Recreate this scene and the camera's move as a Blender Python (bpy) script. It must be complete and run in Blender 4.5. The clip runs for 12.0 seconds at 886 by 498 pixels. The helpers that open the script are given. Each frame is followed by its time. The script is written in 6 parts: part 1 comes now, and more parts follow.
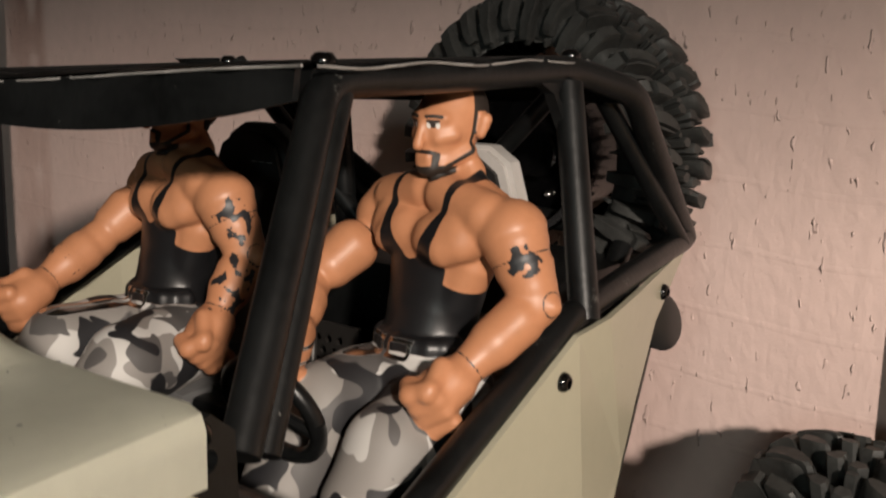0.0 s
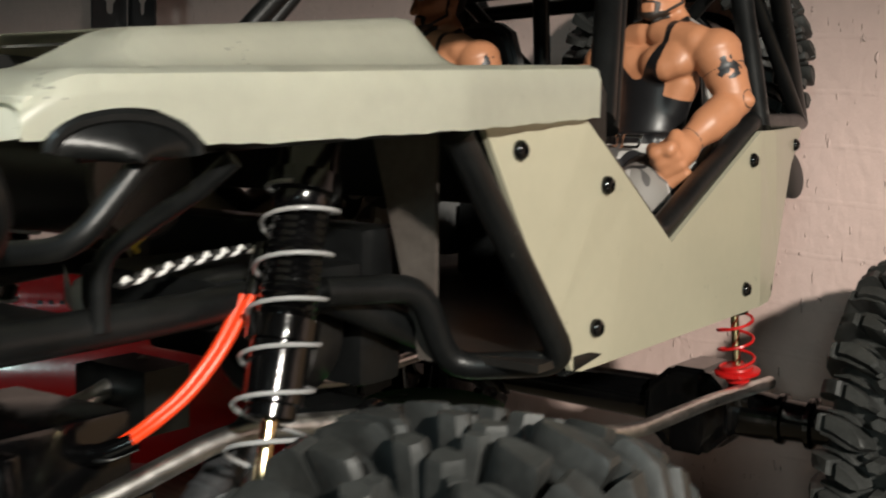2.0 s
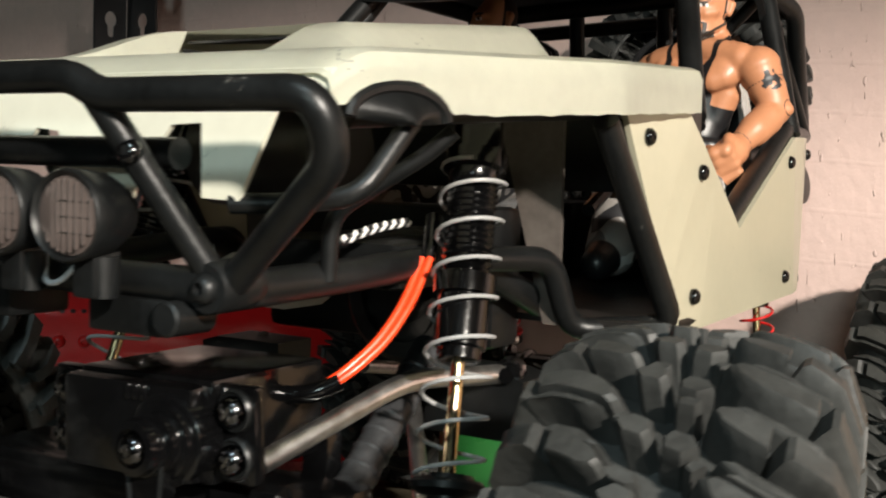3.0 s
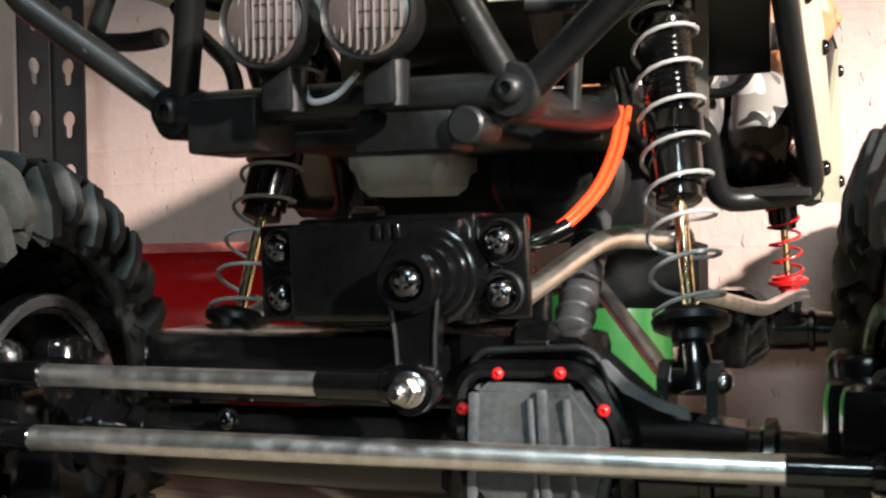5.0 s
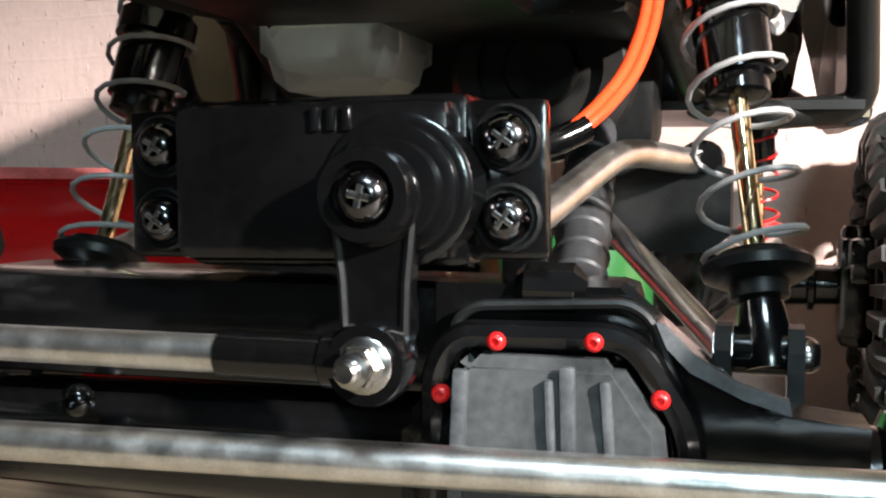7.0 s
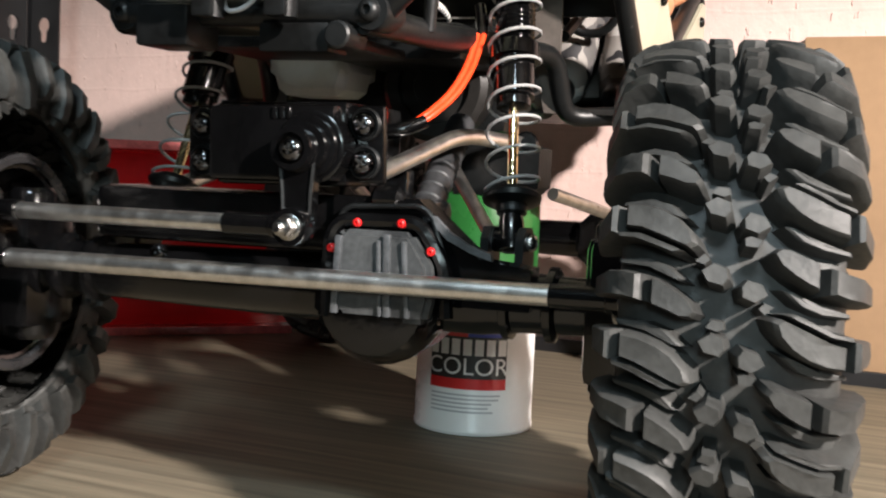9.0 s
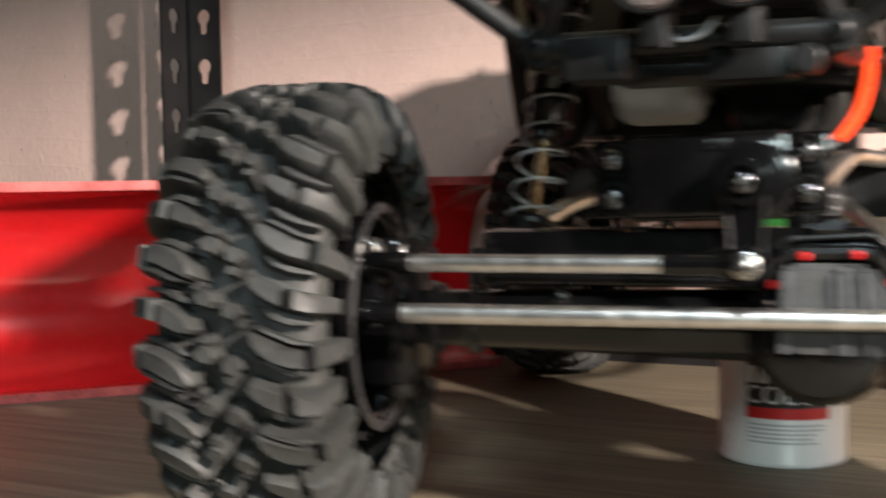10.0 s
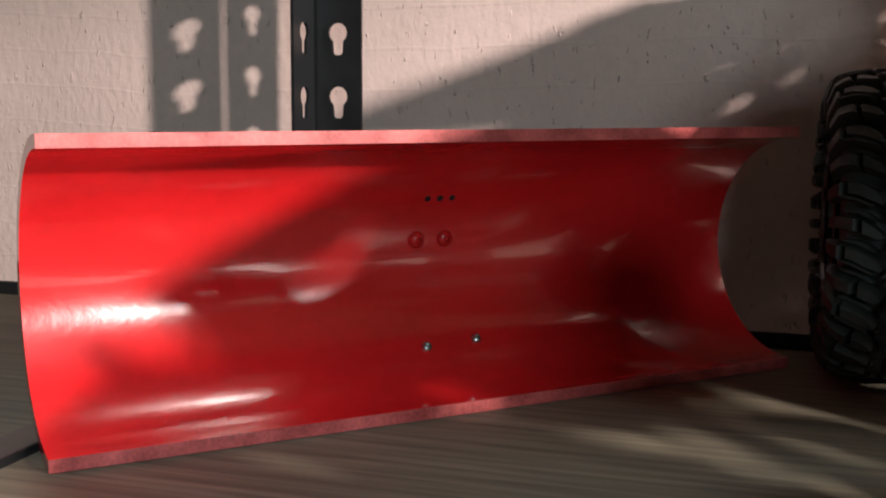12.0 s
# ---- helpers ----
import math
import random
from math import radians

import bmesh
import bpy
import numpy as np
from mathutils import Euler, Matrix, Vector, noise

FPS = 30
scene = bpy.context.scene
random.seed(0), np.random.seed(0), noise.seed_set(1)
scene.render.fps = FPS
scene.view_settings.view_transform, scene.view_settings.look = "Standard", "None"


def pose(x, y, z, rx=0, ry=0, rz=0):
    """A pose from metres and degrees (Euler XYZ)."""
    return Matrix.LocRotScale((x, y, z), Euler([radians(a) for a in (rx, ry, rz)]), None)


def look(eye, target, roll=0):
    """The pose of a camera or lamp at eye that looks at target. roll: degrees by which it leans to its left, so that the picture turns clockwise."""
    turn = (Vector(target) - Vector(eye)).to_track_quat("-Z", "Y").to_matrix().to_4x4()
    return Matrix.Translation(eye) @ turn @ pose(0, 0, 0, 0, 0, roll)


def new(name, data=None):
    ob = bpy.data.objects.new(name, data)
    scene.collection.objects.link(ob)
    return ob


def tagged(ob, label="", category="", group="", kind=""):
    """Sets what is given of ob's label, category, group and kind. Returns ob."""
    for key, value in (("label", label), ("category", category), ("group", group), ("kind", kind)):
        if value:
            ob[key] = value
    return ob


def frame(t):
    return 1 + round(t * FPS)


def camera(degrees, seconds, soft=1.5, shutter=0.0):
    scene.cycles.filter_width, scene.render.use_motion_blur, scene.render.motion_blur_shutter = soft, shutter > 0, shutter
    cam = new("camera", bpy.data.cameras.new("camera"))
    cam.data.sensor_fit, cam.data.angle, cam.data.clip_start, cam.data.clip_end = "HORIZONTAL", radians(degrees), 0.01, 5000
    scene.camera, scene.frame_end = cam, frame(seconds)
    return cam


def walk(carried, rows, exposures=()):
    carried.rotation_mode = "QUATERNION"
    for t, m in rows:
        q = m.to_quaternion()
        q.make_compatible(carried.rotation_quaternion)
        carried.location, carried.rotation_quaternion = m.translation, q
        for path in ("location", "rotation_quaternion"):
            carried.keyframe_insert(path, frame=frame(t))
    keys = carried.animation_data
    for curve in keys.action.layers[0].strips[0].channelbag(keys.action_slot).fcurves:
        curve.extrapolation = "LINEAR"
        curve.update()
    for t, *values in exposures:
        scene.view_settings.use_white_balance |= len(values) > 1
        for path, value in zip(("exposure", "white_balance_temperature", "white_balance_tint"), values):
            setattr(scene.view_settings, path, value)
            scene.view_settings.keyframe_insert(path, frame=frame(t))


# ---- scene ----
cam = camera(43.1, 12.0, soft=2.05, shutter=0.5)
# seconds, eye, yaw (to the left of +y), pitch (up), roll
PATH = [
    (0, (0.20136, 0.13358, 0.25649), 39.210, -11.420, 1.291),
    (0.3, (0.20823, 0.13075, 0.24619), 40.191, -10.654, 0.829),
    (0.5, (0.21391, 0.11964, 0.23954), 40.500, -9.911, -0.027),
    (1, (0.22186, 0.08929, 0.22196), 40.448, -8.882, 0.728),
    (1.5, (0.22059, 0.04441, 0.19901), 39.702, -7.131, 1.390),
    (2, (0.21581, -0.00047, 0.18380), 38.628, -5.993, 1.358),
    (2.5, (0.20787, -0.03564, 0.17811), 36.670, -4.992, 1.937),
    (3, (0.19272, -0.06575, 0.16886), 33.994, -3.820, 1.763),
    (3.5, (0.17303, -0.09748, 0.16271), 30.765, -3.089, 1.530),
    (3.7, (0.16613, -0.10717, 0.15955), 29.805, -2.811, 1.260),
    (5.3, (0.10060, -0.10204, 0.11583), 23.704, -1.113, -0.917),
    (5.5, (0.09447, -0.08353, 0.11488), 22.707, -1.711, -0.585),
    (6, (0.08624, -0.05318, 0.11466), 21.287, -2.671, 0.584),
    (6.5, (0.07612, -0.04260, 0.11370), 20.342, -2.701, 0.401),
    (7, (0.06829, -0.03755, 0.11292), 19.373, -3.679, 0.559),
    (7.5, (0.07323, -0.03106, 0.11597), 18.433, -4.073, 1.883),
    (7.7, (0.07830, -0.04745, 0.12093), 18.165, -5.346, 2.742),
    (9.3, (0.17647, -0.19075, 0.10596), 24.552, -3.621, 1.882),
    (9.5, (0.15994, -0.20184, 0.10778), 24.912, -3.328, 1.216),
    (9.8, (0.10895, -0.19839, 0.10701), 25.219, -3.402, 0.169),
    (10, (0.06445, -0.19327, 0.11146), 25.165, -3.360, -0.898),
    (10.2, (0.01205, -0.17955, 0.11237), 23.487, -3.144, -0.553),
    (10.4, (-0.03591, -0.17164, 0.11552), 21.650, -3.790, -0.503),
    (10.6, (-0.07233, -0.16407, 0.11601), 20.965, -3.809, -0.488),
    (11, (-0.13168, -0.15738, 0.12761), 18.705, -4.847, -0.316),
    (11.5, (-0.17701, -0.12876, 0.12774), 18.174, -7.082, -0.010),
    (12, (-0.19128, -0.11879, 0.12867), 17.520, -7.820, 0.406),
]
EXPOSURE = [(0.0, -1.17, 6400, 9), (1.0, -1.46, 6250, 7), (2.0, -1.12, 6000, 2), (3.0, -0.46, 6100, 4), (3.7, -0.20, 6150, 4), (5.5, 0.48, 5950, 8), (6.5, 0.58, 5850, 8),
            (7.5, 0.60, 5800, 8), (9.5, 0.02, 6150, 11), (10.5, 0.45, 6400, 12), (11.0, 0.42, 6150, 10), (12.0, 0.24, 5900, 8)]
walk(cam, [(t, Matrix.Translation(eye) @ pose(0, 0, 0, 0, 0, yaw) @ pose(0, 0, 0, 90 + pitch) @ pose(0, 0, 0, 0, 0, roll)) for t, eye, yaw, pitch, roll in PATH], EXPOSURE)

# ---- light: a warm desk lamp, and two unseen cool fill lights added ----
world = bpy.data.worlds.new("sky")
scene.world = world
world.use_nodes = True
bg = world.node_tree.nodes["Background"]
bg.inputs[0].default_value = (0.80, 0.92, 1.0, 1)
bg.inputs[1].default_value = 0.3
lamp_data = bpy.data.lights.new("desk_lamp_bulb", "AREA")
lamp_data.shape, lamp_data.size, lamp_data.energy = "DISK", 0.05, 41.0
lamp_data.color = (1.0, 0.86, 0.74)
lamp = new("desk_lamp_bulb", lamp_data)
lamp.matrix_world = look((0.885, -0.355, 0.550), (-0.15, 0.30, 0.12))
# Unseen cool fill from front right, added; its source is unknown.
front_fill_data = bpy.data.lights.new("front_fill", "AREA")
front_fill_data.shape, front_fill_data.size, front_fill_data.size_y, front_fill_data.energy = "RECTANGLE", 0.50, 0.36, 22.0
front_fill_data.color = (0.84, 1.0, 0.95)
front_fill_lamp = new("front_fill", front_fill_data)
front_fill_lamp.matrix_world = look((1.20, -2.72, 0.85), (0.0, 0.20, 0.10))
# Unseen cool fill overhead, added and placed to brighten tyres, bonnet and floor.
overhead_fill_data = bpy.data.lights.new("overhead_fill", "AREA")
overhead_fill_data.shape, overhead_fill_data.size, overhead_fill_data.size_y, overhead_fill_data.energy = "RECTANGLE", 0.5, 0.25, 24.0
overhead_fill_data.color = (0.82, 0.97, 1.0)
overhead_fill_lamp = new("overhead_fill", overhead_fill_data)
overhead_fill_lamp.matrix_world = Matrix.Translation((0.45, -1.20, 1.60))


# ---- materials ----
def material(name, color, rough=0.5, metal=0.0, vary=0.15, scale=60.0, bump=0.0, bump_scale=200.0, coat=0.0, second=None, spec=0.5):
    """A surface with two scales of colour variation and fine relief, in object space."""
    m = bpy.data.materials.new(name)
    m.use_nodes = True
    nt = m.node_tree
    p = nt.nodes["Principled BSDF"]
    p.inputs["Roughness"].default_value = rough
    p.inputs["Metallic"].default_value = metal
    p.inputs["Coat Weight"].default_value = coat
    p.inputs["Coat Roughness"].default_value = 0.12
    p.inputs["Specular IOR Level"].default_value = spec
    co = nt.nodes.new("ShaderNodeTexCoord")
    n1, n2 = nt.nodes.new("ShaderNodeTexNoise"), nt.nodes.new("ShaderNodeTexNoise")
    n1.inputs["Scale"].default_value, n1.inputs["Detail"].default_value = scale, 6
    n2.inputs["Scale"].default_value, n2.inputs["Detail"].default_value = scale * 9, 4
    mixn = nt.nodes.new("ShaderNodeMix")
    mixn.data_type = "FLOAT"
    mixn.inputs[0].default_value = 0.35
    nt.links.new(co.outputs["Object"], n1.inputs["Vector"])
    nt.links.new(co.outputs["Object"], n2.inputs["Vector"])
    nt.links.new(n1.outputs["Fac"], mixn.inputs[2])
    nt.links.new(n2.outputs["Fac"], mixn.inputs[3])
    ramp = nt.nodes.new("ShaderNodeValToRGB")
    ramp.color_ramp.elements[0].position, ramp.color_ramp.elements[1].position = 0.32, 0.68
    lo = second if second else tuple(c * (1 - vary) for c in color)
    hi = tuple(min(1, c * (1 + vary)) for c in color)
    ramp.color_ramp.elements[0].color, ramp.color_ramp.elements[1].color = (*lo, 1), (*hi, 1)
    nt.links.new(mixn.outputs[0], ramp.inputs[0])
    nt.links.new(ramp.outputs[0], p.inputs["Base Color"])
    rr = nt.nodes.new("ShaderNodeMapRange")
    rr.inputs["To Min"].default_value, rr.inputs["To Max"].default_value = max(0.02, rough - 0.12), min(1, rough + 0.12)
    nt.links.new(n1.outputs["Fac"], rr.inputs["Value"])
    nt.links.new(rr.outputs[0], p.inputs["Roughness"])
    if bump:
        nb = nt.nodes.new("ShaderNodeTexNoise")
        nb.inputs["Scale"].default_value, nb.inputs["Detail"].default_value = bump_scale, 3
        nt.links.new(co.outputs["Object"], nb.inputs["Vector"])
        b = nt.nodes.new("ShaderNodeBump")
        b.inputs["Strength"].default_value, b.inputs["Distance"].default_value = 1.0, bump
        nt.links.new(nb.outputs["Fac"], b.inputs["Height"])
        nt.links.new(b.outputs[0], p.inputs["Normal"])
    return m


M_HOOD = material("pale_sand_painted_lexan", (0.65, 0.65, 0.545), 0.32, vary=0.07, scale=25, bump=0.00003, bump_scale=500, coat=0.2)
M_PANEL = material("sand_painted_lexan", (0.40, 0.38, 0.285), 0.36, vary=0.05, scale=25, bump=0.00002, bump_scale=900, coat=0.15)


def add_chips(m, colour, scale, edge):
    """Sparse dark flecks where the paint has chipped."""
    nt = m.node_tree
    p = nt.nodes["Principled BSDF"]
    base = p.inputs["Base Color"].links[0].from_socket
    co = nt.nodes.new("ShaderNodeTexCoord")
    n, big = nt.nodes.new("ShaderNodeTexNoise"), nt.nodes.new("ShaderNodeTexNoise")
    n.inputs["Scale"].default_value, n.inputs["Detail"].default_value, n.inputs["Distortion"].default_value = scale, 2, 1.2
    big.inputs["Scale"].default_value, big.inputs["Detail"].default_value = scale * 0.12, 1
    mul = nt.nodes.new("ShaderNodeMath")
    mul.operation = "MULTIPLY"
    st = nt.nodes.new("ShaderNodeMapRange")
    st.inputs["From Min"].default_value, st.inputs["From Max"].default_value = edge, edge + 0.02
    mx = nt.nodes.new("ShaderNodeMix")
    mx.data_type = "RGBA"
    mx.inputs[7].default_value = (*colour, 1)
    for k in (n, big):
        nt.links.new(co.outputs["Object"], k.inputs["Vector"])
    nt.links.new(n.outputs["Fac"], mul.inputs[0])
    nt.links.new(big.outputs["Fac"], mul.inputs[1])
    nt.links.new(mul.outputs[0], st.inputs["Value"])
    nt.links.new(st.outputs[0], mx.inputs[0])
    nt.links.new(base, mx.inputs[6])
    nt.links.new(mx.outputs[2], p.inputs["Base Color"])


add_chips(M_PANEL, (0.12, 0.12, 0.10), 700, 0.468)
add_chips(M_HOOD, (0.25, 0.25, 0.22), 600, 0.462)
M_BLACK = material("satin_black_nylon", (0.0055, 0.006, 0.0062), 0.38, vary=0.5, scale=60, bump=0.00007, bump_scale=500, spec=0.34)
M_GLOSS = material("glossy_black_plastic", (0.0022, 0.0022, 0.0024), 0.17, vary=0.5, scale=60, coat=0.3, bump=0.00012, bump_scale=260, spec=0.42)
M_DARK = material("dark_carbon_plate", (0.014, 0.013, 0.012), 0.36, vary=0.3, scale=50)
M_RUBBER = material("dusty_tyre_rubber", (0.031, 0.032, 0.0305), 0.55, vary=0.45, scale=70, bump=0.00018, bump_scale=420, spec=0.45)
add_chips(M_BLACK, (0.09, 0.088, 0.08), 900, 0.47)
M_STEEL = material("polished_steel", (0.80, 0.785, 0.76), 0.33, 1.0, vary=0.2, scale=220, bump=0.00006, bump_scale=420)
M_CHROME = material("black_chrome_screw", (0.10, 0.10, 0.105), 0.16, 1.0, vary=0.2, scale=300)
M_ZINC = material("zinc_screw_metal", (0.42, 0.41, 0.395), 0.25, 1.0, vary=0.15, scale=300)
M_BULK = material("brown_smoked_plate", (0.080, 0.068, 0.060), 0.42, vary=0.35, scale=50, bump=0.00004, bump_scale=300)
M_DULL = material("worn_grey_casting", (0.026, 0.027, 0.029), 0.45, vary=0.6, scale=90, bump=0.00008, bump_scale=400)
M_RIB = material("pale_scuffed_casting", (0.060, 0.064, 0.068), 0.5, vary=0.5, scale=120, second=(0.02, 0.022, 0.024))
M_COVER = material("smoky_plastic_cover", (0.046, 0.049, 0.050), 0.42, vary=0.5, scale=70, second=(0.014, 0.015, 0.016), bump=0.00008, bump_scale=400, spec=0.35)
M_SPRING = material("light_grey_spring_wire", (0.31, 0.31, 0.31), 0.35, vary=0.08, scale=100)
M_BRASS = material("gold_shock_shaft", (0.85, 0.70, 0.42), 0.12, 1.0, vary=0.05, scale=100)
M_BEAD = material("dark_polished_ring", (0.10, 0.10, 0.105), 0.28, 0.8, vary=0.2, scale=120)
M_RED = material("gloss_red_spray_paint", (0.62, 0.012, 0.014), 0.20, vary=0.12, scale=18, bump=0.00007, bump_scale=220, coat=1.0, spec=0.9)
M_RED.node_tree.nodes["Principled BSDF"].inputs["Coat Roughness"].default_value = 0.06
# Chipped cut edge; its paler red also paints in the lip's gloss sheen.
M_CUT = material("sheen_paled_red_cut_edge", (0.60, 0.12, 0.11), 0.4, vary=0.25, scale=75, second=(0.24, 0.03, 0.03), bump=0.00008, bump_scale=300)
M_REDPART = material("red_anodised_metal", (0.5, 0.01, 0.01), 0.3, vary=0.1, scale=100)
M_ORANGE = material("orange_silicone_wire", (0.85, 0.06, 0.012), 0.3, vary=0.06, scale=100)
M_WHITE = material("white_printed_tin", (0.86, 0.86, 0.85), 0.3, vary=0.03, scale=30)
M_GREEN = material("green_plastic_cap", (0.018, 0.105, 0.022), 0.3, vary=0.06, scale=30, coat=0.3)
M_BLUE = material("blue_print", (0.03, 0.05, 0.36), 0.35, vary=0.04, scale=60)
M_INKRED = material("red_print", (0.62, 0.02, 0.02), 0.35, vary=0.04, scale=60)
M_INK = material("black_print", (0.015, 0.015, 0.015), 0.35, vary=0.1, scale=60)
M_GREYINK = material("grey_print", (0.45, 0.45, 0.47), 0.4, vary=0.1, scale=60)
M_POST = material("black_powder_coated_steel", (0.010, 0.010, 0.011), 0.35, vary=0.3, scale=40, bump=0.00004, bump_scale=900)
M_SEAT = material("grey_moulded_seat", (0.09, 0.09, 0.09), 0.45, vary=0.2, scale=60)
M_SEATRIM = material("light_grey_seat_rim", (0.42, 0.40, 0.38), 0.45, vary=0.1, scale=60)
M_TANK = material("translucent_white_plastic", (0.62, 0.62, 0.60), 0.4, vary=0.08, scale=50)
M_EDGE = material("scuffed_grey_edge", (0.24, 0.23, 0.22), 0.5, vary=0.2, scale=200)
M_LENS = material("lamp_lens_plastic", (0.075, 0.058, 0.052), 0.36, vary=0.2, scale=150, coat=0.1)
M_YELLOW = material("yellow_wire", (0.6, 0.4, 0.03), 0.4, vary=0.08, scale=100)


def wall_material():
    m = material("pink_woodchip_wallpaper", (0.72, 0.54, 0.49), 0.85, vary=0.07, scale=14, spec=0.2)
    nt = m.node_tree
    p = nt.nodes["Principled BSDF"]
    co = nt.nodes.new("ShaderNodeTexCoord")
    mp = nt.nodes.new("ShaderNodeMapping")
    mp.inputs["Scale"].default_value = (1.15, 1.15, 0.85)
    nt.links.new(co.outputs["Object"], mp.inputs["Vector"])
    fine, coarse, chip = (nt.nodes.new("ShaderNodeTexNoise") for _ in range(3))
    fine.inputs["Scale"].default_value, fine.inputs["Detail"].default_value = 420, 4
    coarse.inputs["Scale"].default_value, coarse.inputs["Detail"].default_value = 170, 3
    chip.inputs["Scale"].default_value, chip.inputs["Detail"].default_value = 150, 2
    mp2 = nt.nodes.new("ShaderNodeMapping")
    mp2.inputs["Scale"].default_value = (2.0, 2.0, 0.75)
    nt.links.new(co.outputs["Object"], mp2.inputs["Vector"])
    for n, m_ in ((fine, mp), (coarse, mp), (chip, mp2)):
        nt.links.new(m_.outputs[0], n.inputs["Vector"])
    r = nt.nodes.new("ShaderNodeValToRGB")
    r.color_ramp.elements[0].position, r.color_ramp.elements[1].position = 0.655, 0.70
    nt.links.new(chip.outputs["Fac"], r.inputs[0])
    a = nt.nodes.new("ShaderNodeMath")
    a.operation = "MULTIPLY_ADD"
    a.inputs[1].default_value = 0.9
    nt.links.new(coarse.outputs["Fac"], a.inputs[0])
    tall = nt.nodes.new("ShaderNodeMath")
    tall.operation = "MULTIPLY"
    tall.inputs[1].default_value = 1.5
    nt.links.new(r.outputs[0], tall.inputs[0])
    nt.links.new(tall.outputs[0], a.inputs[2])
    b2 = nt.nodes.new("ShaderNodeMath")
    b2.operation = "MULTIPLY_ADD"
    b2.inputs[1].default_value = 0.18
    nt.links.new(fine.outputs["Fac"], b2.inputs[0])
    nt.links.new(a.outputs[0], b2.inputs[2])
    wave = nt.nodes.new("ShaderNodeTexWave")
    wave.bands_direction = "Z"
    wave.inputs["Scale"].default_value, wave.inputs["Distortion"].default_value, wave.inputs["Detail"].default_value, wave.inputs["Detail Scale"].default_value = 13.0, 3.5, 3, 0.35
    nt.links.new(co.outputs["Object"], wave.inputs["Vector"])
    wr = nt.nodes.new("ShaderNodeValToRGB")
    wr.color_ramp.elements[0].position, wr.color_ramp.elements[1].position = 0.975, 1.0
    nt.links.new(wave.outputs["Fac"], wr.inputs[0])
    b3 = nt.nodes.new("ShaderNodeMath")
    b3.operation = "MULTIPLY_ADD"
    b3.inputs[1].default_value = 0.15
    nt.links.new(wr.outputs[0], b3.inputs[0])
    nt.links.new(b2.outputs[0], b3.inputs[2])
    b2 = b3
    b = nt.nodes.new("ShaderNodeBump")
    b.inputs["Strength"].default_value, b.inputs["Distance"].default_value = 0.85, 0.0009
    nt.links.new(b2.outputs[0], b.inputs["Height"])
    nt.links.new(b.outputs[0], p.inputs["Normal"])
    return m


def shelf_material():
    m = material("dark_wood_grain_board", (0.13, 0.105, 0.07), 0.55, vary=0.2, scale=8)
    nt = m.node_tree
    p = nt.nodes["Principled BSDF"]
    co = nt.nodes.new("ShaderNodeTexCoord")
    mp = nt.nodes.new("ShaderNodeMapping")
    mp.inputs["Scale"].default_value = (9, 260, 40)
    n = nt.nodes.new("ShaderNodeTexNoise")
    n.inputs["Scale"].default_value, n.inputs["Detail"].default_value, n.inputs["Distortion"].default_value = 1.0, 5, 0.4
    r = nt.nodes.new("ShaderNodeValToRGB")
    e = r.color_ramp.elements
    e[0].position, e[0].color = 0.3, (0.098, 0.083, 0.057, 1)
    e[1].position, e[1].color = 0.72, (0.215, 0.18, 0.124, 1)
    nt.links.new(co.outputs["Object"], mp.inputs["Vector"])
    nt.links.new(mp.outputs[0], n.inputs["Vector"])
    nt.links.new(n.outputs["Fac"], r.inputs[0])
    nt.links.new(r.outputs[0], p.inputs["Base Color"])
    b = nt.nodes.new("ShaderNodeBump")
    b.inputs["Strength"].default_value, b.inputs["Distance"].default_value = 0.5, 0.0002
    nt.links.new(n.outputs["Fac"], b.inputs["Height"])
    nt.links.new(b.outputs[0], p.inputs["Normal"])
    return m


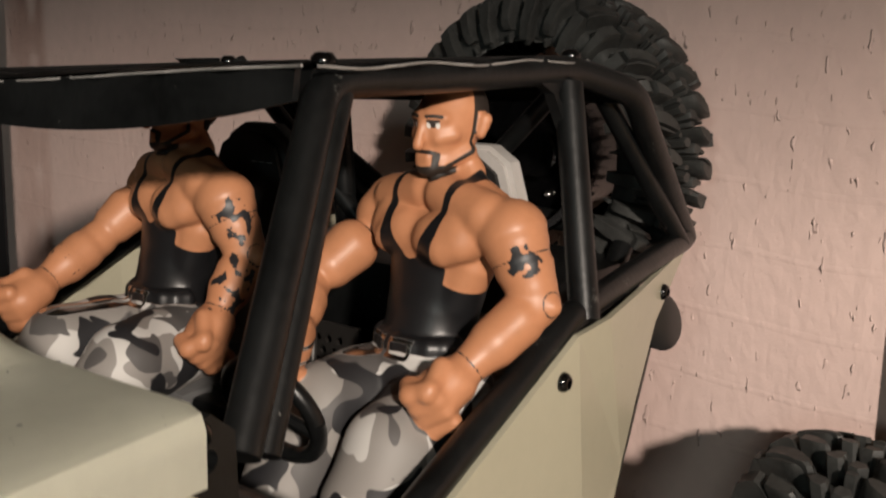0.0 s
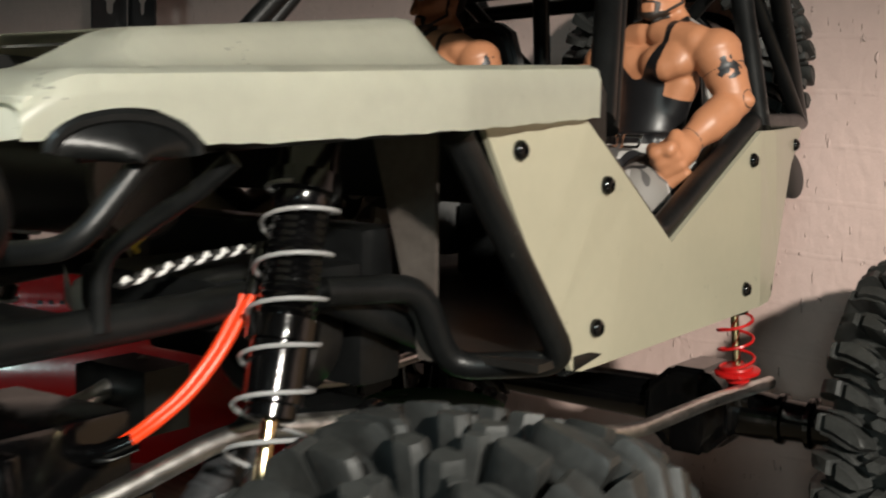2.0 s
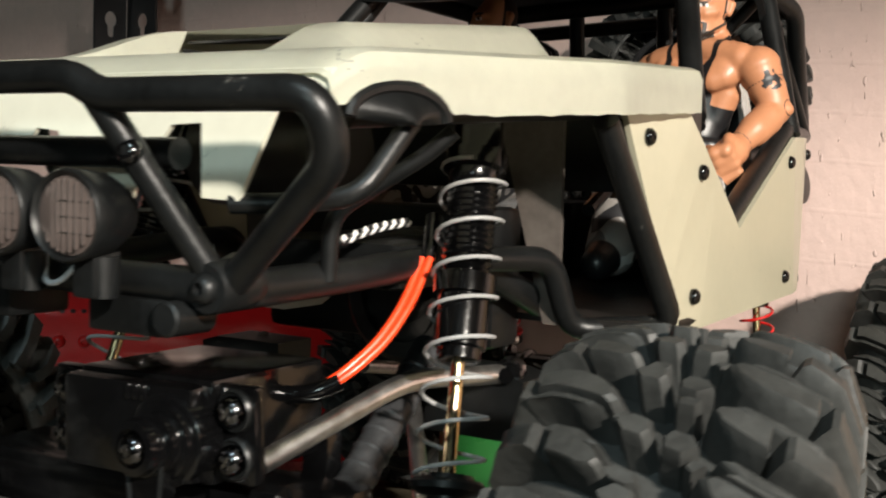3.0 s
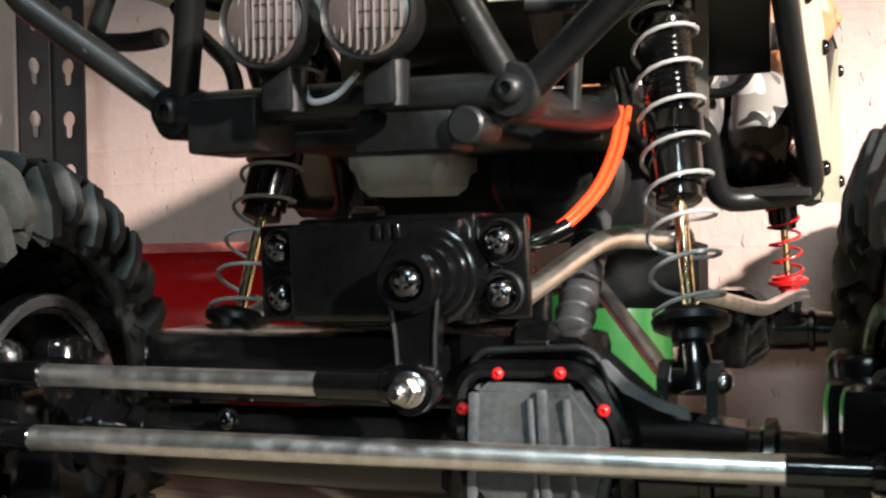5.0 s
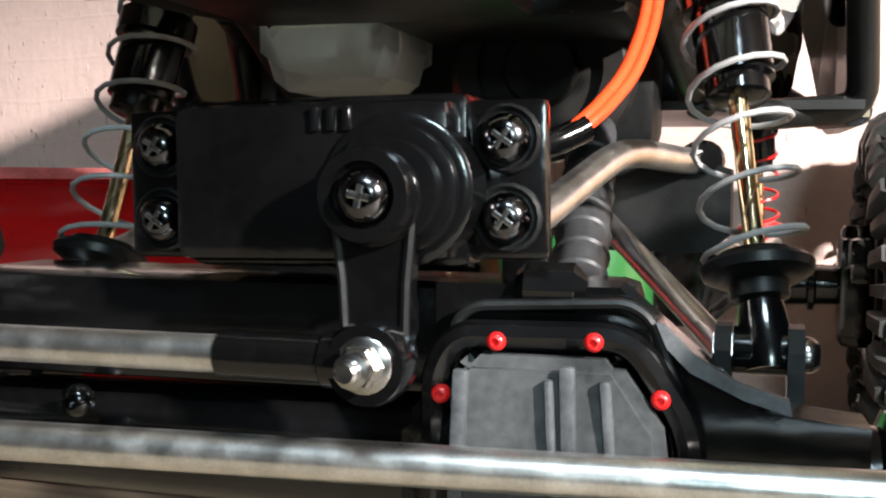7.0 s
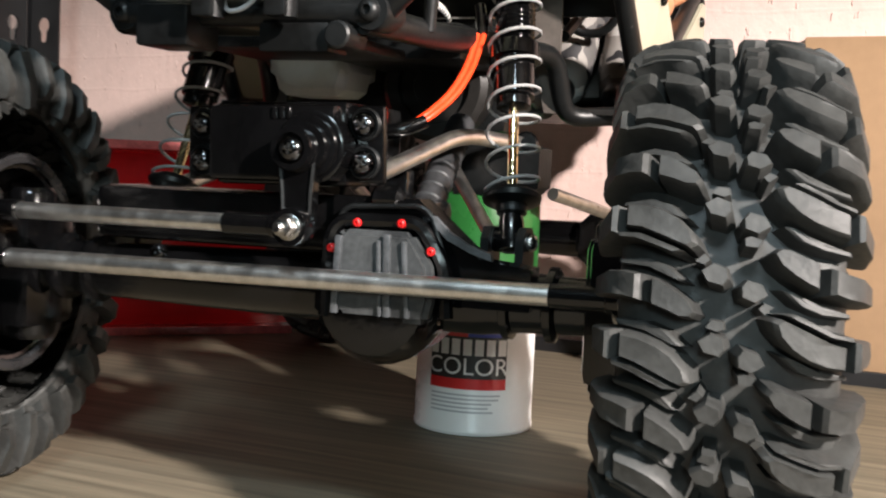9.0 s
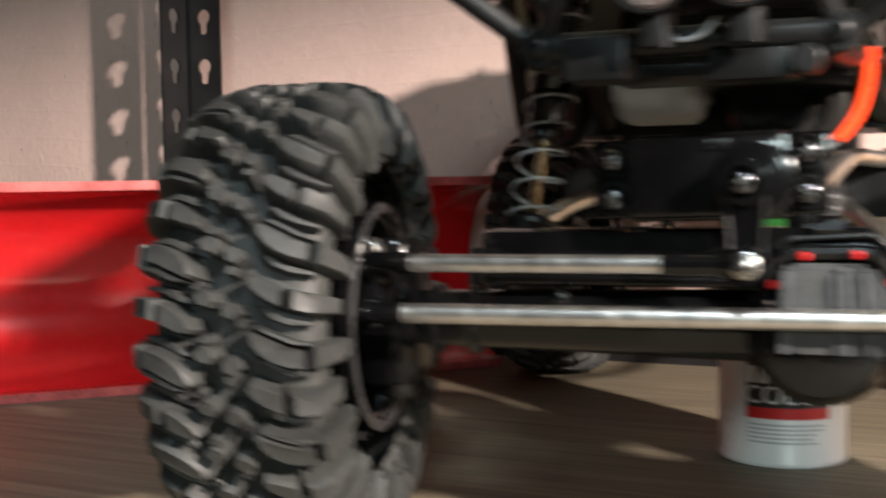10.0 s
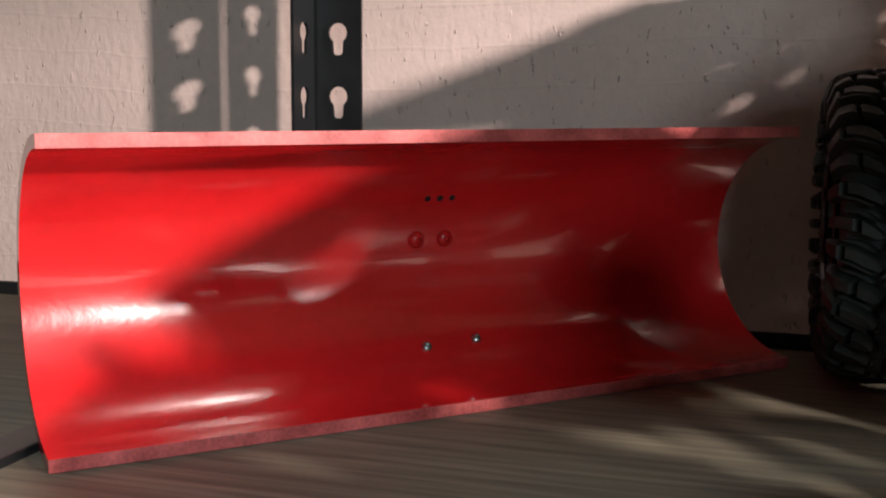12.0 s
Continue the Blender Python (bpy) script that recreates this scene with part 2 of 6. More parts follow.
def doll_material():
    """Painted plastic: masks stored on the mesh separate skin, costume, camouflage, hair and metal."""
    m = material("painted_doll_plastic", (0.45, 0.20, 0.10), 0.44, vary=0.08, scale=60, bump=0.00005, bump_scale=260)
    nt = m.node_tree
    p = nt.nodes["Principled BSDF"]
    base = p.inputs["Base Color"].links[0].from_socket
    rough = p.inputs["Roughness"].links[0].from_socket
    co = nt.nodes.new("ShaderNodeTexCoord")
    cloth = None
    for k, (scale, edge, colour) in enumerate(((70, 0.0, (0.24, 0.225, 0.21, 1)), (75, 0.535, (0.50, 0.49, 0.47, 1)), (82, 0.57, (0.085, 0.08, 0.078, 1)), (78, 0.575, (0.013, 0.013, 0.015, 1)))):
        mv = nt.nodes.new("ShaderNodeMapping")
        mv.inputs["Location"].default_value = (0.31 * k, 0.17 * k, 0.23 * k)
        nz = nt.nodes.new("ShaderNodeTexNoise")
        nz.inputs["Scale"].default_value, nz.inputs["Detail"].default_value, nz.inputs["Distortion"].default_value = scale, 0.8, 0.7
        nt.links.new(co.outputs["Object"], mv.inputs["Vector"])
        nt.links.new(mv.outputs[0], nz.inputs["Vector"])
        st = nt.nodes.new("ShaderNodeMapRange")
        st.inputs["From Min"].default_value, st.inputs["From Max"].default_value = edge - 0.004, edge + 0.004
        nt.links.new(nz.outputs["Fac"], st.inputs["Value"])
        mx = nt.nodes.new("ShaderNodeMix")
        mx.data_type = "RGBA"
        nt.links.new(st.outputs[0], mx.inputs[0])
        if cloth:
            nt.links.new(cloth, mx.inputs[6])
        else:
            mx.inputs[6].default_value = colour
        mx.inputs[7].default_value = colour
        cloth = mx.outputs[2]
    metal = None
    for name, colour, ro in (("camo", cloth, 0.6), ("vinyl", (0.009, 0.009, 0.010, 1), 0.38), ("hair", (0.018, 0.013, 0.010, 1), 0.55), ("eye", (0.6, 0.58, 0.55, 1), 0.3), ("ink", (0.016, 0.016, 0.018, 1), 0.45), ("metal", (0.55, 0.54, 0.52, 1), 0.25)):
        at = nt.nodes.new("ShaderNodeAttribute")
        at.attribute_name = name
        step = nt.nodes.new("ShaderNodeMapRange")
        step.inputs["From Min"].default_value, step.inputs["From Max"].default_value = -0.05, 0.05
        nt.links.new(at.outputs["Fac"], step.inputs["Value"])
        mc, mr = nt.nodes.new("ShaderNodeMix"), nt.nodes.new("ShaderNodeMix")
        mc.data_type, mr.data_type = "RGBA", "FLOAT"
        nt.links.new(step.outputs[0], mc.inputs[0])
        nt.links.new(step.outputs[0], mr.inputs[0])
        nt.links.new(base, mc.inputs[6])
        if isinstance(colour, tuple):
            mc.inputs[7].default_value = colour
        else:
            nt.links.new(colour, mc.inputs[7])
        nt.links.new(rough, mr.inputs[2])
        mr.inputs[3].default_value = ro
        base, rough, metal = mc.outputs[2], mr.outputs[0], step.outputs[0]
    nt.links.new(base, p.inputs["Base Color"])
    nt.links.new(rough, p.inputs["Roughness"])
    nt.links.new(metal, p.inputs["Metallic"])
    return m


M_DOLL = doll_material()
# Unseen room surfaces, set dark to cut the bounce light on the shelf.
M_ROOM = material("dark_unseen_room_plaster", (0.055, 0.048, 0.043), 0.85, vary=0.06, scale=3)
M_FLOOR = material("dark_brown_unseen_floor", (0.07, 0.05, 0.035), 0.5, vary=0.2, scale=4)
M_FRAME = material("white_window_paint", (0.75, 0.75, 0.73), 0.4, vary=0.04, scale=8)
M_CARD = material("mid_brown_panel", (0.34, 0.215, 0.12), 0.7, vary=0.1, scale=20, bump=0.00005, bump_scale=300)
M_WALL, M_SHELF = wall_material(), shelf_material()


# ---- geometry helpers ----
def part(name, bm, mat, parent=None, label="", smooth=True, m=None):
    """One mesh object from a bmesh (or from ready mesh data), under its thing or part."""
    if isinstance(bm, bmesh.types.BMesh):
        bmesh.ops.recalc_face_normals(bm, faces=bm.faces)
        me = bpy.data.meshes.new(name)
        bm.to_mesh(me)
        bm.free()
        me.materials.append(mat)
        if smooth:
            me.shade_smooth()
            me.set_sharp_from_angle(angle=radians(38))
    else:
        me = bm
    ob = new(name, me)
    if parent:
        ob.parent = parent
    if m is not None:
        ob.matrix_basis = m
    if label:
        ob["label"] = label
    return ob


def box(bm, lo, hi, bevel=0.0, m=None):
    """A bevelled box between two corners."""
    c = [(a + b) / 2 for a, b in zip(lo, hi)]
    s = [abs(b - a) for a, b in zip(lo, hi)]
    mat = Matrix.Translation(c) @ Matrix.Diagonal((*s, 1))
    if m is not None:
        mat = m @ mat
    r = bmesh.ops.create_cube(bm, size=1, matrix=mat)
    if bevel:
        edges = {e for v in r["verts"] for e in v.link_edges}
        bmesh.ops.bevel(bm, geom=list(edges), offset=bevel, segments=2, affect="EDGES", profile=0.6)
    return bm


def frame_of(d):
    d = Vector(d).normalized()
    a = Vector((0, 0, 1)) if abs(d.z) < 0.9 else Vector((1, 0, 0))
    u = d.cross(a).normalized()
    return u, d.cross(u).normalized()


def fillet(pts, rad, k=5):
    """A polyline with its corners rounded."""
    pts = [Vector(p) for p in pts]
    out = [pts[0]]
    for a, b, c in zip(pts, pts[1:], pts[2:]):
        u, v = (a - b), (c - b)
        r = min(rad, u.length * 0.48, v.length * 0.48)
        p, q = b + u.normalized() * r, b + v.normalized() * r
        for i in range(k + 1):
            t = i / k
            out.append((1 - t) ** 2 * p + 2 * t * (1 - t) * b + t * t * q)
    out.append(pts[-1])
    return out


def sweep(bm, pts, r, n=12, rad=0.0, taper=None):
    """A round bar along a polyline, with rounded corners and closed ends."""
    pts = fillet(pts, rad) if rad else [Vector(p) for p in pts]
    rings, u = [], None
    for i, p in enumerate(pts):
        d = (pts[min(i + 1, len(pts) - 1)] - pts[max(i - 1, 0)]).normalized()
        if u is None:
            u, _ = frame_of(d)
        u = (u - d * u.dot(d)).normalized()
        v = d.cross(u)
        rr = r if taper is None else r * taper[min(i, len(taper) - 1)]
        rings.append([bm.verts.new(p + rr * (math.cos(6.2832 * j / n) * u + math.sin(6.2832 * j / n) * v)) for j in range(n)])
    for a, b in zip(rings, rings[1:]):
        for j in range(n):
            bm.faces.new((a[j], a[(j + 1) % n], b[(j + 1) % n], b[j]))
    bm.faces.new(rings[0][::-1])
    bm.faces.new(rings[-1])
    return bm


def lathe(bm, profile, base, axis, n=24):
    """A solid of revolution: profile rows are (distance along the axis, radius)."""
    base, d = Vector(base), Vector(axis).normalized()
    u, v = frame_of(d)
    rings = [[bm.verts.new(base + d * h + max(r, 1e-5) * (math.cos(6.2832 * j / n) * u + math.sin(6.2832 * j / n) * v)) for j in range(n)] for h, r in profile]
    for a, b in zip(rings, rings[1:]):
        for j in range(n):
            bm.faces.new((a[j], a[(j + 1) % n], b[(j + 1) % n], b[j]))
    bm.faces.new(rings[0][::-1])
    bm.faces.new(rings[-1])
    return bm


def plate(bm, outline, thick, to3d, holes=()):
    """A flat sheet of real thickness: outline in the sheet's own plane, to3d(u, v, w) places it."""
    front = [bm.verts.new(to3d(u, v, 0)) for u, v in outline]
    back = [bm.verts.new(to3d(u, v, -thick)) for u, v in outline]
    fe, be = [], []
    n = len(outline)
    for i in range(n):
        j = (i + 1) % n
        bm.faces.new((front[i], back[i], back[j], front[j]))
        fe.append(bm.edges.get((front[i], front[j])))
        be.append(bm.edges.get((back[i], back[j])))
    for hole in holes:
        hf = [bm.verts.new(to3d(u, v, 0)) for u, v in hole]
        hb = [bm.verts.new(to3d(u, v, -thick)) for u, v in hole]
        k = len(hole)
        for i in range(k):
            j = (i + 1) % k
            bm.faces.new((hf[j], hb[j], hb[i], hf[i]))
            fe.append(bm.edges.get((hf[i], hf[j])))
            be.append(bm.edges.get((hb[i], hb[j])))
    bmesh.ops.triangle_fill(bm, edges=fe, use_beauty=True, use_dissolve=False)
    bmesh.ops.triangle_fill(bm, edges=be, use_beauty=True, use_dissolve=False)
    return bm


def helix(base, top, r, turns, per=16, flat=0.75):
    base, top = Vector(base), Vector(top)
    d = top - base
    u, v = frame_of(d)
    n = int(turns * per)
    out = []
    for i in range(n + 1):
        a, t = 6.2832 * i / per, i / n
        # the end coils lie closed
        s = t if not flat else min(1, max(0, (t - 0.5 / turns * flat) / (1 - flat / turns)))
        out.append(base + d * s + r * (math.cos(a) * u + math.sin(a) * v))
    return out


def screw(parent, at, axis, r=0.0022, mat=None, label="button-head hex screw"):
    bm = bmesh.new()
    lathe(bm, [(-0.001, r * 0.9), (0, r), (r * 0.35, r * 0.95), (r * 0.7, r * 0.65), (r * 0.75, r * 0.42), (r * 0.3, r * 0.38)], at, axis, 14)
    return part("screw", bm, mat or M_GLOSS, parent, label)


# ---- the place: wall, shelf boards, upright ----
WALL_Y, WALL_SLOPE = 0.500, -0.0715
WALL_TURN = math.degrees(math.atan(WALL_SLOPE))
bm = bmesh.new()
box(bm, (-2.2, 0.0, -0.9), (2.2, 0.12, 1.7))
wall = part("wall_north", bm, M_WALL, smooth=False, m=pose(0, WALL_Y, 0, 0, 0, WALL_TURN))
tagged(wall, "pink rough woodchip papered wall behind the shelf", "wall", kind="structure")
# assumed dark room round the shelf, closed behind the camera, with an assumed window
for name, lo, hi, mat, label, cat in (
        ("floor", (-2.2, -2.8, -1.0), (2.2, 0.75, -0.9), M_FLOOR, "dark brown floor of the unseen room below the shelf", "floor"),
        ("ceiling", (-2.2, -2.8, 1.7), (2.2, 0.75, 1.8), M_ROOM, "plain dark ceiling of the unseen room", "ceiling"),
        ("wall_east", (2.2, -2.8, -1.0), (2.3, 0.75, 1.8), M_ROOM, "plain dark side wall of the unseen room", "wall"),
        ("wall_west", (-2.3, -2.8, -1.0), (-2.2, 0.75, 1.8), M_ROOM, "plain dark side wall of the unseen room", "wall")):
    bm = bmesh.new()
    box(bm, lo, hi)
    tagged(part(name, bm, mat, smooth=False), label, cat, kind="structure")
# Assumed fitting around the overhead fill; no ceiling light is seen.
fitting = new("assumed_ceiling_light")
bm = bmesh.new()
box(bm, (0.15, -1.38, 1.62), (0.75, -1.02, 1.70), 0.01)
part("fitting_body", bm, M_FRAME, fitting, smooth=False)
tagged(fitting, "assumed flat white ceiling light around the overhead fill", "ceiling light")
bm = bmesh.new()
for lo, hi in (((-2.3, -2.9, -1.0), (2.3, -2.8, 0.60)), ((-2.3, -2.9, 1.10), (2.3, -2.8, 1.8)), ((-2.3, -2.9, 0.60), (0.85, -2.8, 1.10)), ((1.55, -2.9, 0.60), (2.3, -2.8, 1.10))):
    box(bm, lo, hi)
tagged(part("wall_south", bm, M_ROOM, smooth=False), "plain dark unseen wall with the assumed window opening behind the viewer", "wall", kind="structure")
# Assumed frame around the front fill; no window is seen there.
win = new("assumed_window_1")
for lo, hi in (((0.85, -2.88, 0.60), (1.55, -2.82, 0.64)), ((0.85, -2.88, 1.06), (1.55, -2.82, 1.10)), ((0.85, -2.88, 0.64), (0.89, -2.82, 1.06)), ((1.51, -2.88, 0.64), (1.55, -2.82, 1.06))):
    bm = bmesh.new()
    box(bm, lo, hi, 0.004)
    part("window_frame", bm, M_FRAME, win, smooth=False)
tagged(win, "assumed white framed window around the added front fill", "window", kind="structure")
bm = bmesh.new()
box(bm, (-1.3, -0.13, -0.022), (1.1, 0.475, 0.0), 0.0015)
shelf = part("shelf_board", bm, M_SHELF, smooth=False)
tagged(shelf, "dark brown wood-grain shelf board", "shelf", kind="structure")
# Assumed upper board, out of view, placed to cast the wall's top shadow.
bm = bmesh.new()
box(bm, (-1.3, -0.13, 0.4670), (1.1, 0.475, 0.4890), 0.0015)
shelf_top = part("shelf_board", bm, M_SHELF, smooth=False)
tagged(shelf_top, "assumed unseen wood-grain shelf board above, placed to shade the upper wall", "shelf", kind="structure")
bm = bmesh.new()
box(bm, (-1.3, 0.4745, -0.03), (1.1, 0.478, 0.008), 0.0008)
rail = part("shelf_rail", bm, M_POST, smooth=False)
tagged(rail, "black steel rail along the back of the shelf", "shelf rail", kind="structure")


bm = bmesh.new()
box(bm, (-0.4660, -0.1300, -0.024), (-0.4480, 0.4740, 0.0035), 0.0008)
side_rail = part("shelf_rail", bm, M_POST, smooth=False)
tagged(side_rail, "black steel side rail at the end of the shelf", "shelf rail", kind="structure")


# Stand-in for an unidentified surface; brown lies between its lit and shaded tones.
board = new("flat_wall_panel")
board.matrix_basis = pose(0.098, WALL_Y + WALL_SLOPE * 0.098 - 0.0005, 0.0005, 0, 0, WALL_TURN)
bm = bmesh.new()
box(bm, (0, -0.006, 0), (0.42, 0, 0.188), 0.0015)
part("board_face", bm, M_CARD, board)
tagged(board, "mid-brown panel flat against the wall, standing in for an unclear surface", "board")


def keyhole(cu, cv, r, k=10):
    """A round hole that narrows into a slot below."""
    pts = [(cu + r * math.sin(a), cv + 0.35 * r + r * math.cos(a)) for a in [radians(-145 + 290 * i / k) for i in range(k + 1)]]
    w = r * 0.52
    return pts + [(cu + w, cv - 1.55 * r), (cu + w * 0.6, cv - 1.8 * r), (cu - w * 0.6, cv - 1.8 * r), (cu - w, cv - 1.55 * r)]


def slotted_post(at, leg=0.0300, step=0.0361, z0=0.1253, lo=-0.25, hi=0.62):
    """An angle-section upright with a column of keyhole slots in each leg."""
    ob = new("shelf_upright")
    ob.matrix_basis = Matrix.Translation(at)
    k0, k1 = int((lo - z0) / step) + 1, int((hi - z0) / step)
    holes = [z0 + k * step for k in range(k0, k1)]
    for name, to3d in (("back_flange", lambda u, v, w: (u, -w, v)), ("side_flange", lambda u, v, w: (w, -u, v))):
        bm = bmesh.new()
        a = 0.0 if name == "back_flange" else 0.0022
        outline = [(a, lo), (leg, lo), (leg, hi), (a, hi)]
        if name == "back_flange":
            plate(bm, outline, 0.0018, lambda u, v, w: (u, -w, v), [keyhole(0.0155, z, 0.0058) for z in holes])
        else:
            plate(bm, outline, 0.0018, lambda u, v, w: (-w, -u, v), [keyhole(0.0155, z, 0.0058) for z in holes])
        part(name, bm, M_POST, ob, smooth=False)
    return ob


post = slotted_post((-0.4618, 0.4857, 0))
tagged(post, "black slotted steel angle upright with keyhole slots, against the wall", "shelf upright")


# ---- red pipe half ----
def half_pipe(length=0.339, r=0.0578, t=0.0052, n=40):
    ob = new("plough_blade")
    bm = bmesh.new()
    arc = [radians(90 + 180 * i / n) for i in range(n + 1)]
    cols = []
    for x in (0, length * 0.25, length * 0.5, length * 0.75, length):
        cols.append(([bm.verts.new((x, -math.cos(a) * r, r + math.sin(a) * r * 0.995)) for a in arc], [bm.verts.new((x, -math.cos(a) * (r - t), r + math.sin(a) * (r - t))) for a in arc]))
    for (o1, i1), (o2, i2) in zip(cols, cols[1:]):
        for j in range(n):
            bm.faces.new((o1[j], o2[j], o2[j + 1], o1[j + 1]))
            bm.faces.new((i1[j + 1], i2[j + 1], i2[j], i1[j]))
        # cut lips take the paler red with the painted sheen
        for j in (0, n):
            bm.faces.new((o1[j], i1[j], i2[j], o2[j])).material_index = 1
    for o, i in (cols[0], cols[-1]):
        for j in range(n):
            bm.faces.new((o[j], i[j], i[j + 1], o[j + 1]))
    bmesh.ops.bevel(bm, geom=[e for e in bm.edges if e.calc_face_angle(0) > 0.9], offset=0.0004, segments=2, affect="EDGES")
    blade = part("blade", bm, M_RED, ob)
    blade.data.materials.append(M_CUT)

    def on_face(x, z):
        y = math.sqrt(max(0, (r - t) ** 2 - (z - r) ** 2))
        return Vector((x, y, z)), Vector((0, -y, r - z)).normalized()

    for x, z in ((0.165, 0.0655), (0.179, 0.0655), (0.163, 0.0205), (0.188, 0.0215)):
        at, axis = on_face(x, z)
        s = screw(ob, at, axis, 0.0038 if z > 0.05 else 0.0024, M_REDPART if z > 0.05 else M_ZINC, "painted-over bolt head")
        s.name = "bolt"
    for x in (0.1675, 0.1735, 0.1795):
        at, axis = on_face(x, 0.084)
        bm = bmesh.new()
        lathe(bm, [(-0.001, 0.0014), (0.0002, 0.0015), (0.00025, 0.0010)], at, axis, 12)
        part("drilled_hole", bm, M_INK, ob, "small dark drilled hole")
    return ob


plough = half_pipe()
plough.matrix_basis = Matrix.Translation((-0.4285, 0.1905, 0)) @ pose(0, 0, 0, 0, 0, 45.6)
tagged(plough, "glossy red painted half pipe standing on its edge on the shelf", "plough blade")


# ---- spray can ----
def spray_can(at, r=0.0250):
    ob = new("spray_can")
    ob.matrix_basis = Matrix.Translation(at) @ pose(0, 0, 0, 0, 0, 14)
    bm = bmesh.new()
    lathe(bm, [(0, r * 0.9), (0.0004, r * 0.985), (0.0012, r), (0.0022, r), (0.003, r * 0.985), (0.060, r * 0.985), (0.0615, r * 1.0), (0.063, r * 0.97)], (0, 0, 0), (0, 0, 1), 48)
    part("can_body", bm, M_WHITE, ob)
    bm = bmesh.new()
    lathe(bm, [(0.0625, r * 0.95), (0.064, r * 0.97), (0.0955, r * 0.965), (0.0975, r * 0.94), (0.0982, r * 0.88), (0.0975, r * 0.8)], (0, 0, 0), (0, 0, 1), 48)
    part("cap", bm, M_GREEN, ob, "green plastic cap")

    def patch(name, mat, a0, a1, z0, z1, lift, label=""):
        bm = bmesh.new()
        k = max(2, int(abs(a1 - a0) / 4))
        lo, hi = [], []
        for i in range(k + 1):
            a = radians(a0 + (a1 - a0) * i / k - 90)
            for row, z in ((lo, z0), (hi, z1)):
                row.append(bm.verts.new(((r * 0.985 + lift) * math.cos(a), (r * 0.985 + lift) * math.sin(a), z)))
        for i in range(k):
            bm.faces.new((lo[i], lo[i + 1], hi[i + 1], hi[i]))
        return part(name, bm, mat, ob, label)

    patch("printed_label", M_INK, -38, 38, 0.0235, 0.0405, 0.0002, "black printed field")
    patch("printed_stripe", M_INKRED, -38, 38, 0.0192, 0.0235, 0.00025, "red printed stripe")
    patch("printed_square", M_INKRED, -38, 0, 0.0405, 0.058, 0.00025, "red printed square")
    patch("printed_square", M_BLUE, 0, 38, 0.0405, 0.058, 0.00025, "blue printed square")
    for a in range(-33, 34, 11):
        patch("printed_bar", M_WHITE, a - 4, a + 4, 0.0330, 0.0395, 0.0004, "white printed bar")
    for z in (0.0165, 0.0148, 0.0131, 0.0114, 0.0097):
        patch("printed_bar", M_GREYINK, -36, 30 + random.uniform(-14, 6), z, z + 0.0007, 0.0002, "small grey printed bar")
    # white star over the two squares
    for i in range(5):
        bm = bmesh.new()
        c = (0, 0.0492)
        a = radians(90 + 72 * i)
        tri = [c, (0.0078 * math.cos(a + 0.62) * 0.42, c[1] + 0.0078 * math.sin(a + 0.62) * 0.42), (0.0078 * math.cos(a), c[1] + 0.0078 * math.sin(a)), (0.0078 * math.cos(a - 0.62) * 0.42, c[1] + 0.0078 * math.sin(a - 0.62) * 0.42)]
        bm.faces.new([bm.verts.new(((r * 0.985 + 0.0005) * math.sin(u / r * 1.6), -(r * 0.985 + 0.0005) * math.cos(u / r * 1.6), v)) for u, v in tri])
        part("printed_point", bm, M_WHITE, ob, "white printed point", smooth=False)
    # the readable word
    cu = bpy.data.curves.new("word", "FONT")
    cu.body, cu.size, cu.extrude, cu.align_x = "COLOR", 0.0098, 0.0, "CENTER"
    tmp = bpy.data.objects.new("word", cu)
    scene.collection.objects.link(tmp)
    me = bpy.data.meshes.new_from_object(tmp.evaluated_get(bpy.context.evaluated_depsgraph_get()))
    scene.collection.objects.unlink(tmp)
    bpy.data.objects.remove(tmp)
    for v in me.vertices:
        u, h = v.co.x, v.co.y
        a = u / r * 1.02
        v.co = ((r * 0.985 + 0.0005) * math.sin(a), -(r * 0.985 + 0.0005) * math.cos(a), 0.0252 + h)
    me.materials.append(M_WHITE)
    part("printed_word", me, None, ob, "white printed word")
    return ob


can = spray_can((-0.0030, 0.2690, 0))
tagged(can, "white spray paint can with green cap, standing under the model car", "spray can")


# ---- the model crawler ----
car = new("model_rock_crawler")
car.matrix_basis = pose(-0.0037, 0.1185, 0, 0, 0, 3.2)
tagged(car, "sand and black tube-frame radio-controlled rock crawler on the shelf", "model car")
HALF, BASE_L, R_TYRE = 0.1254, 0.3125, 0.0713


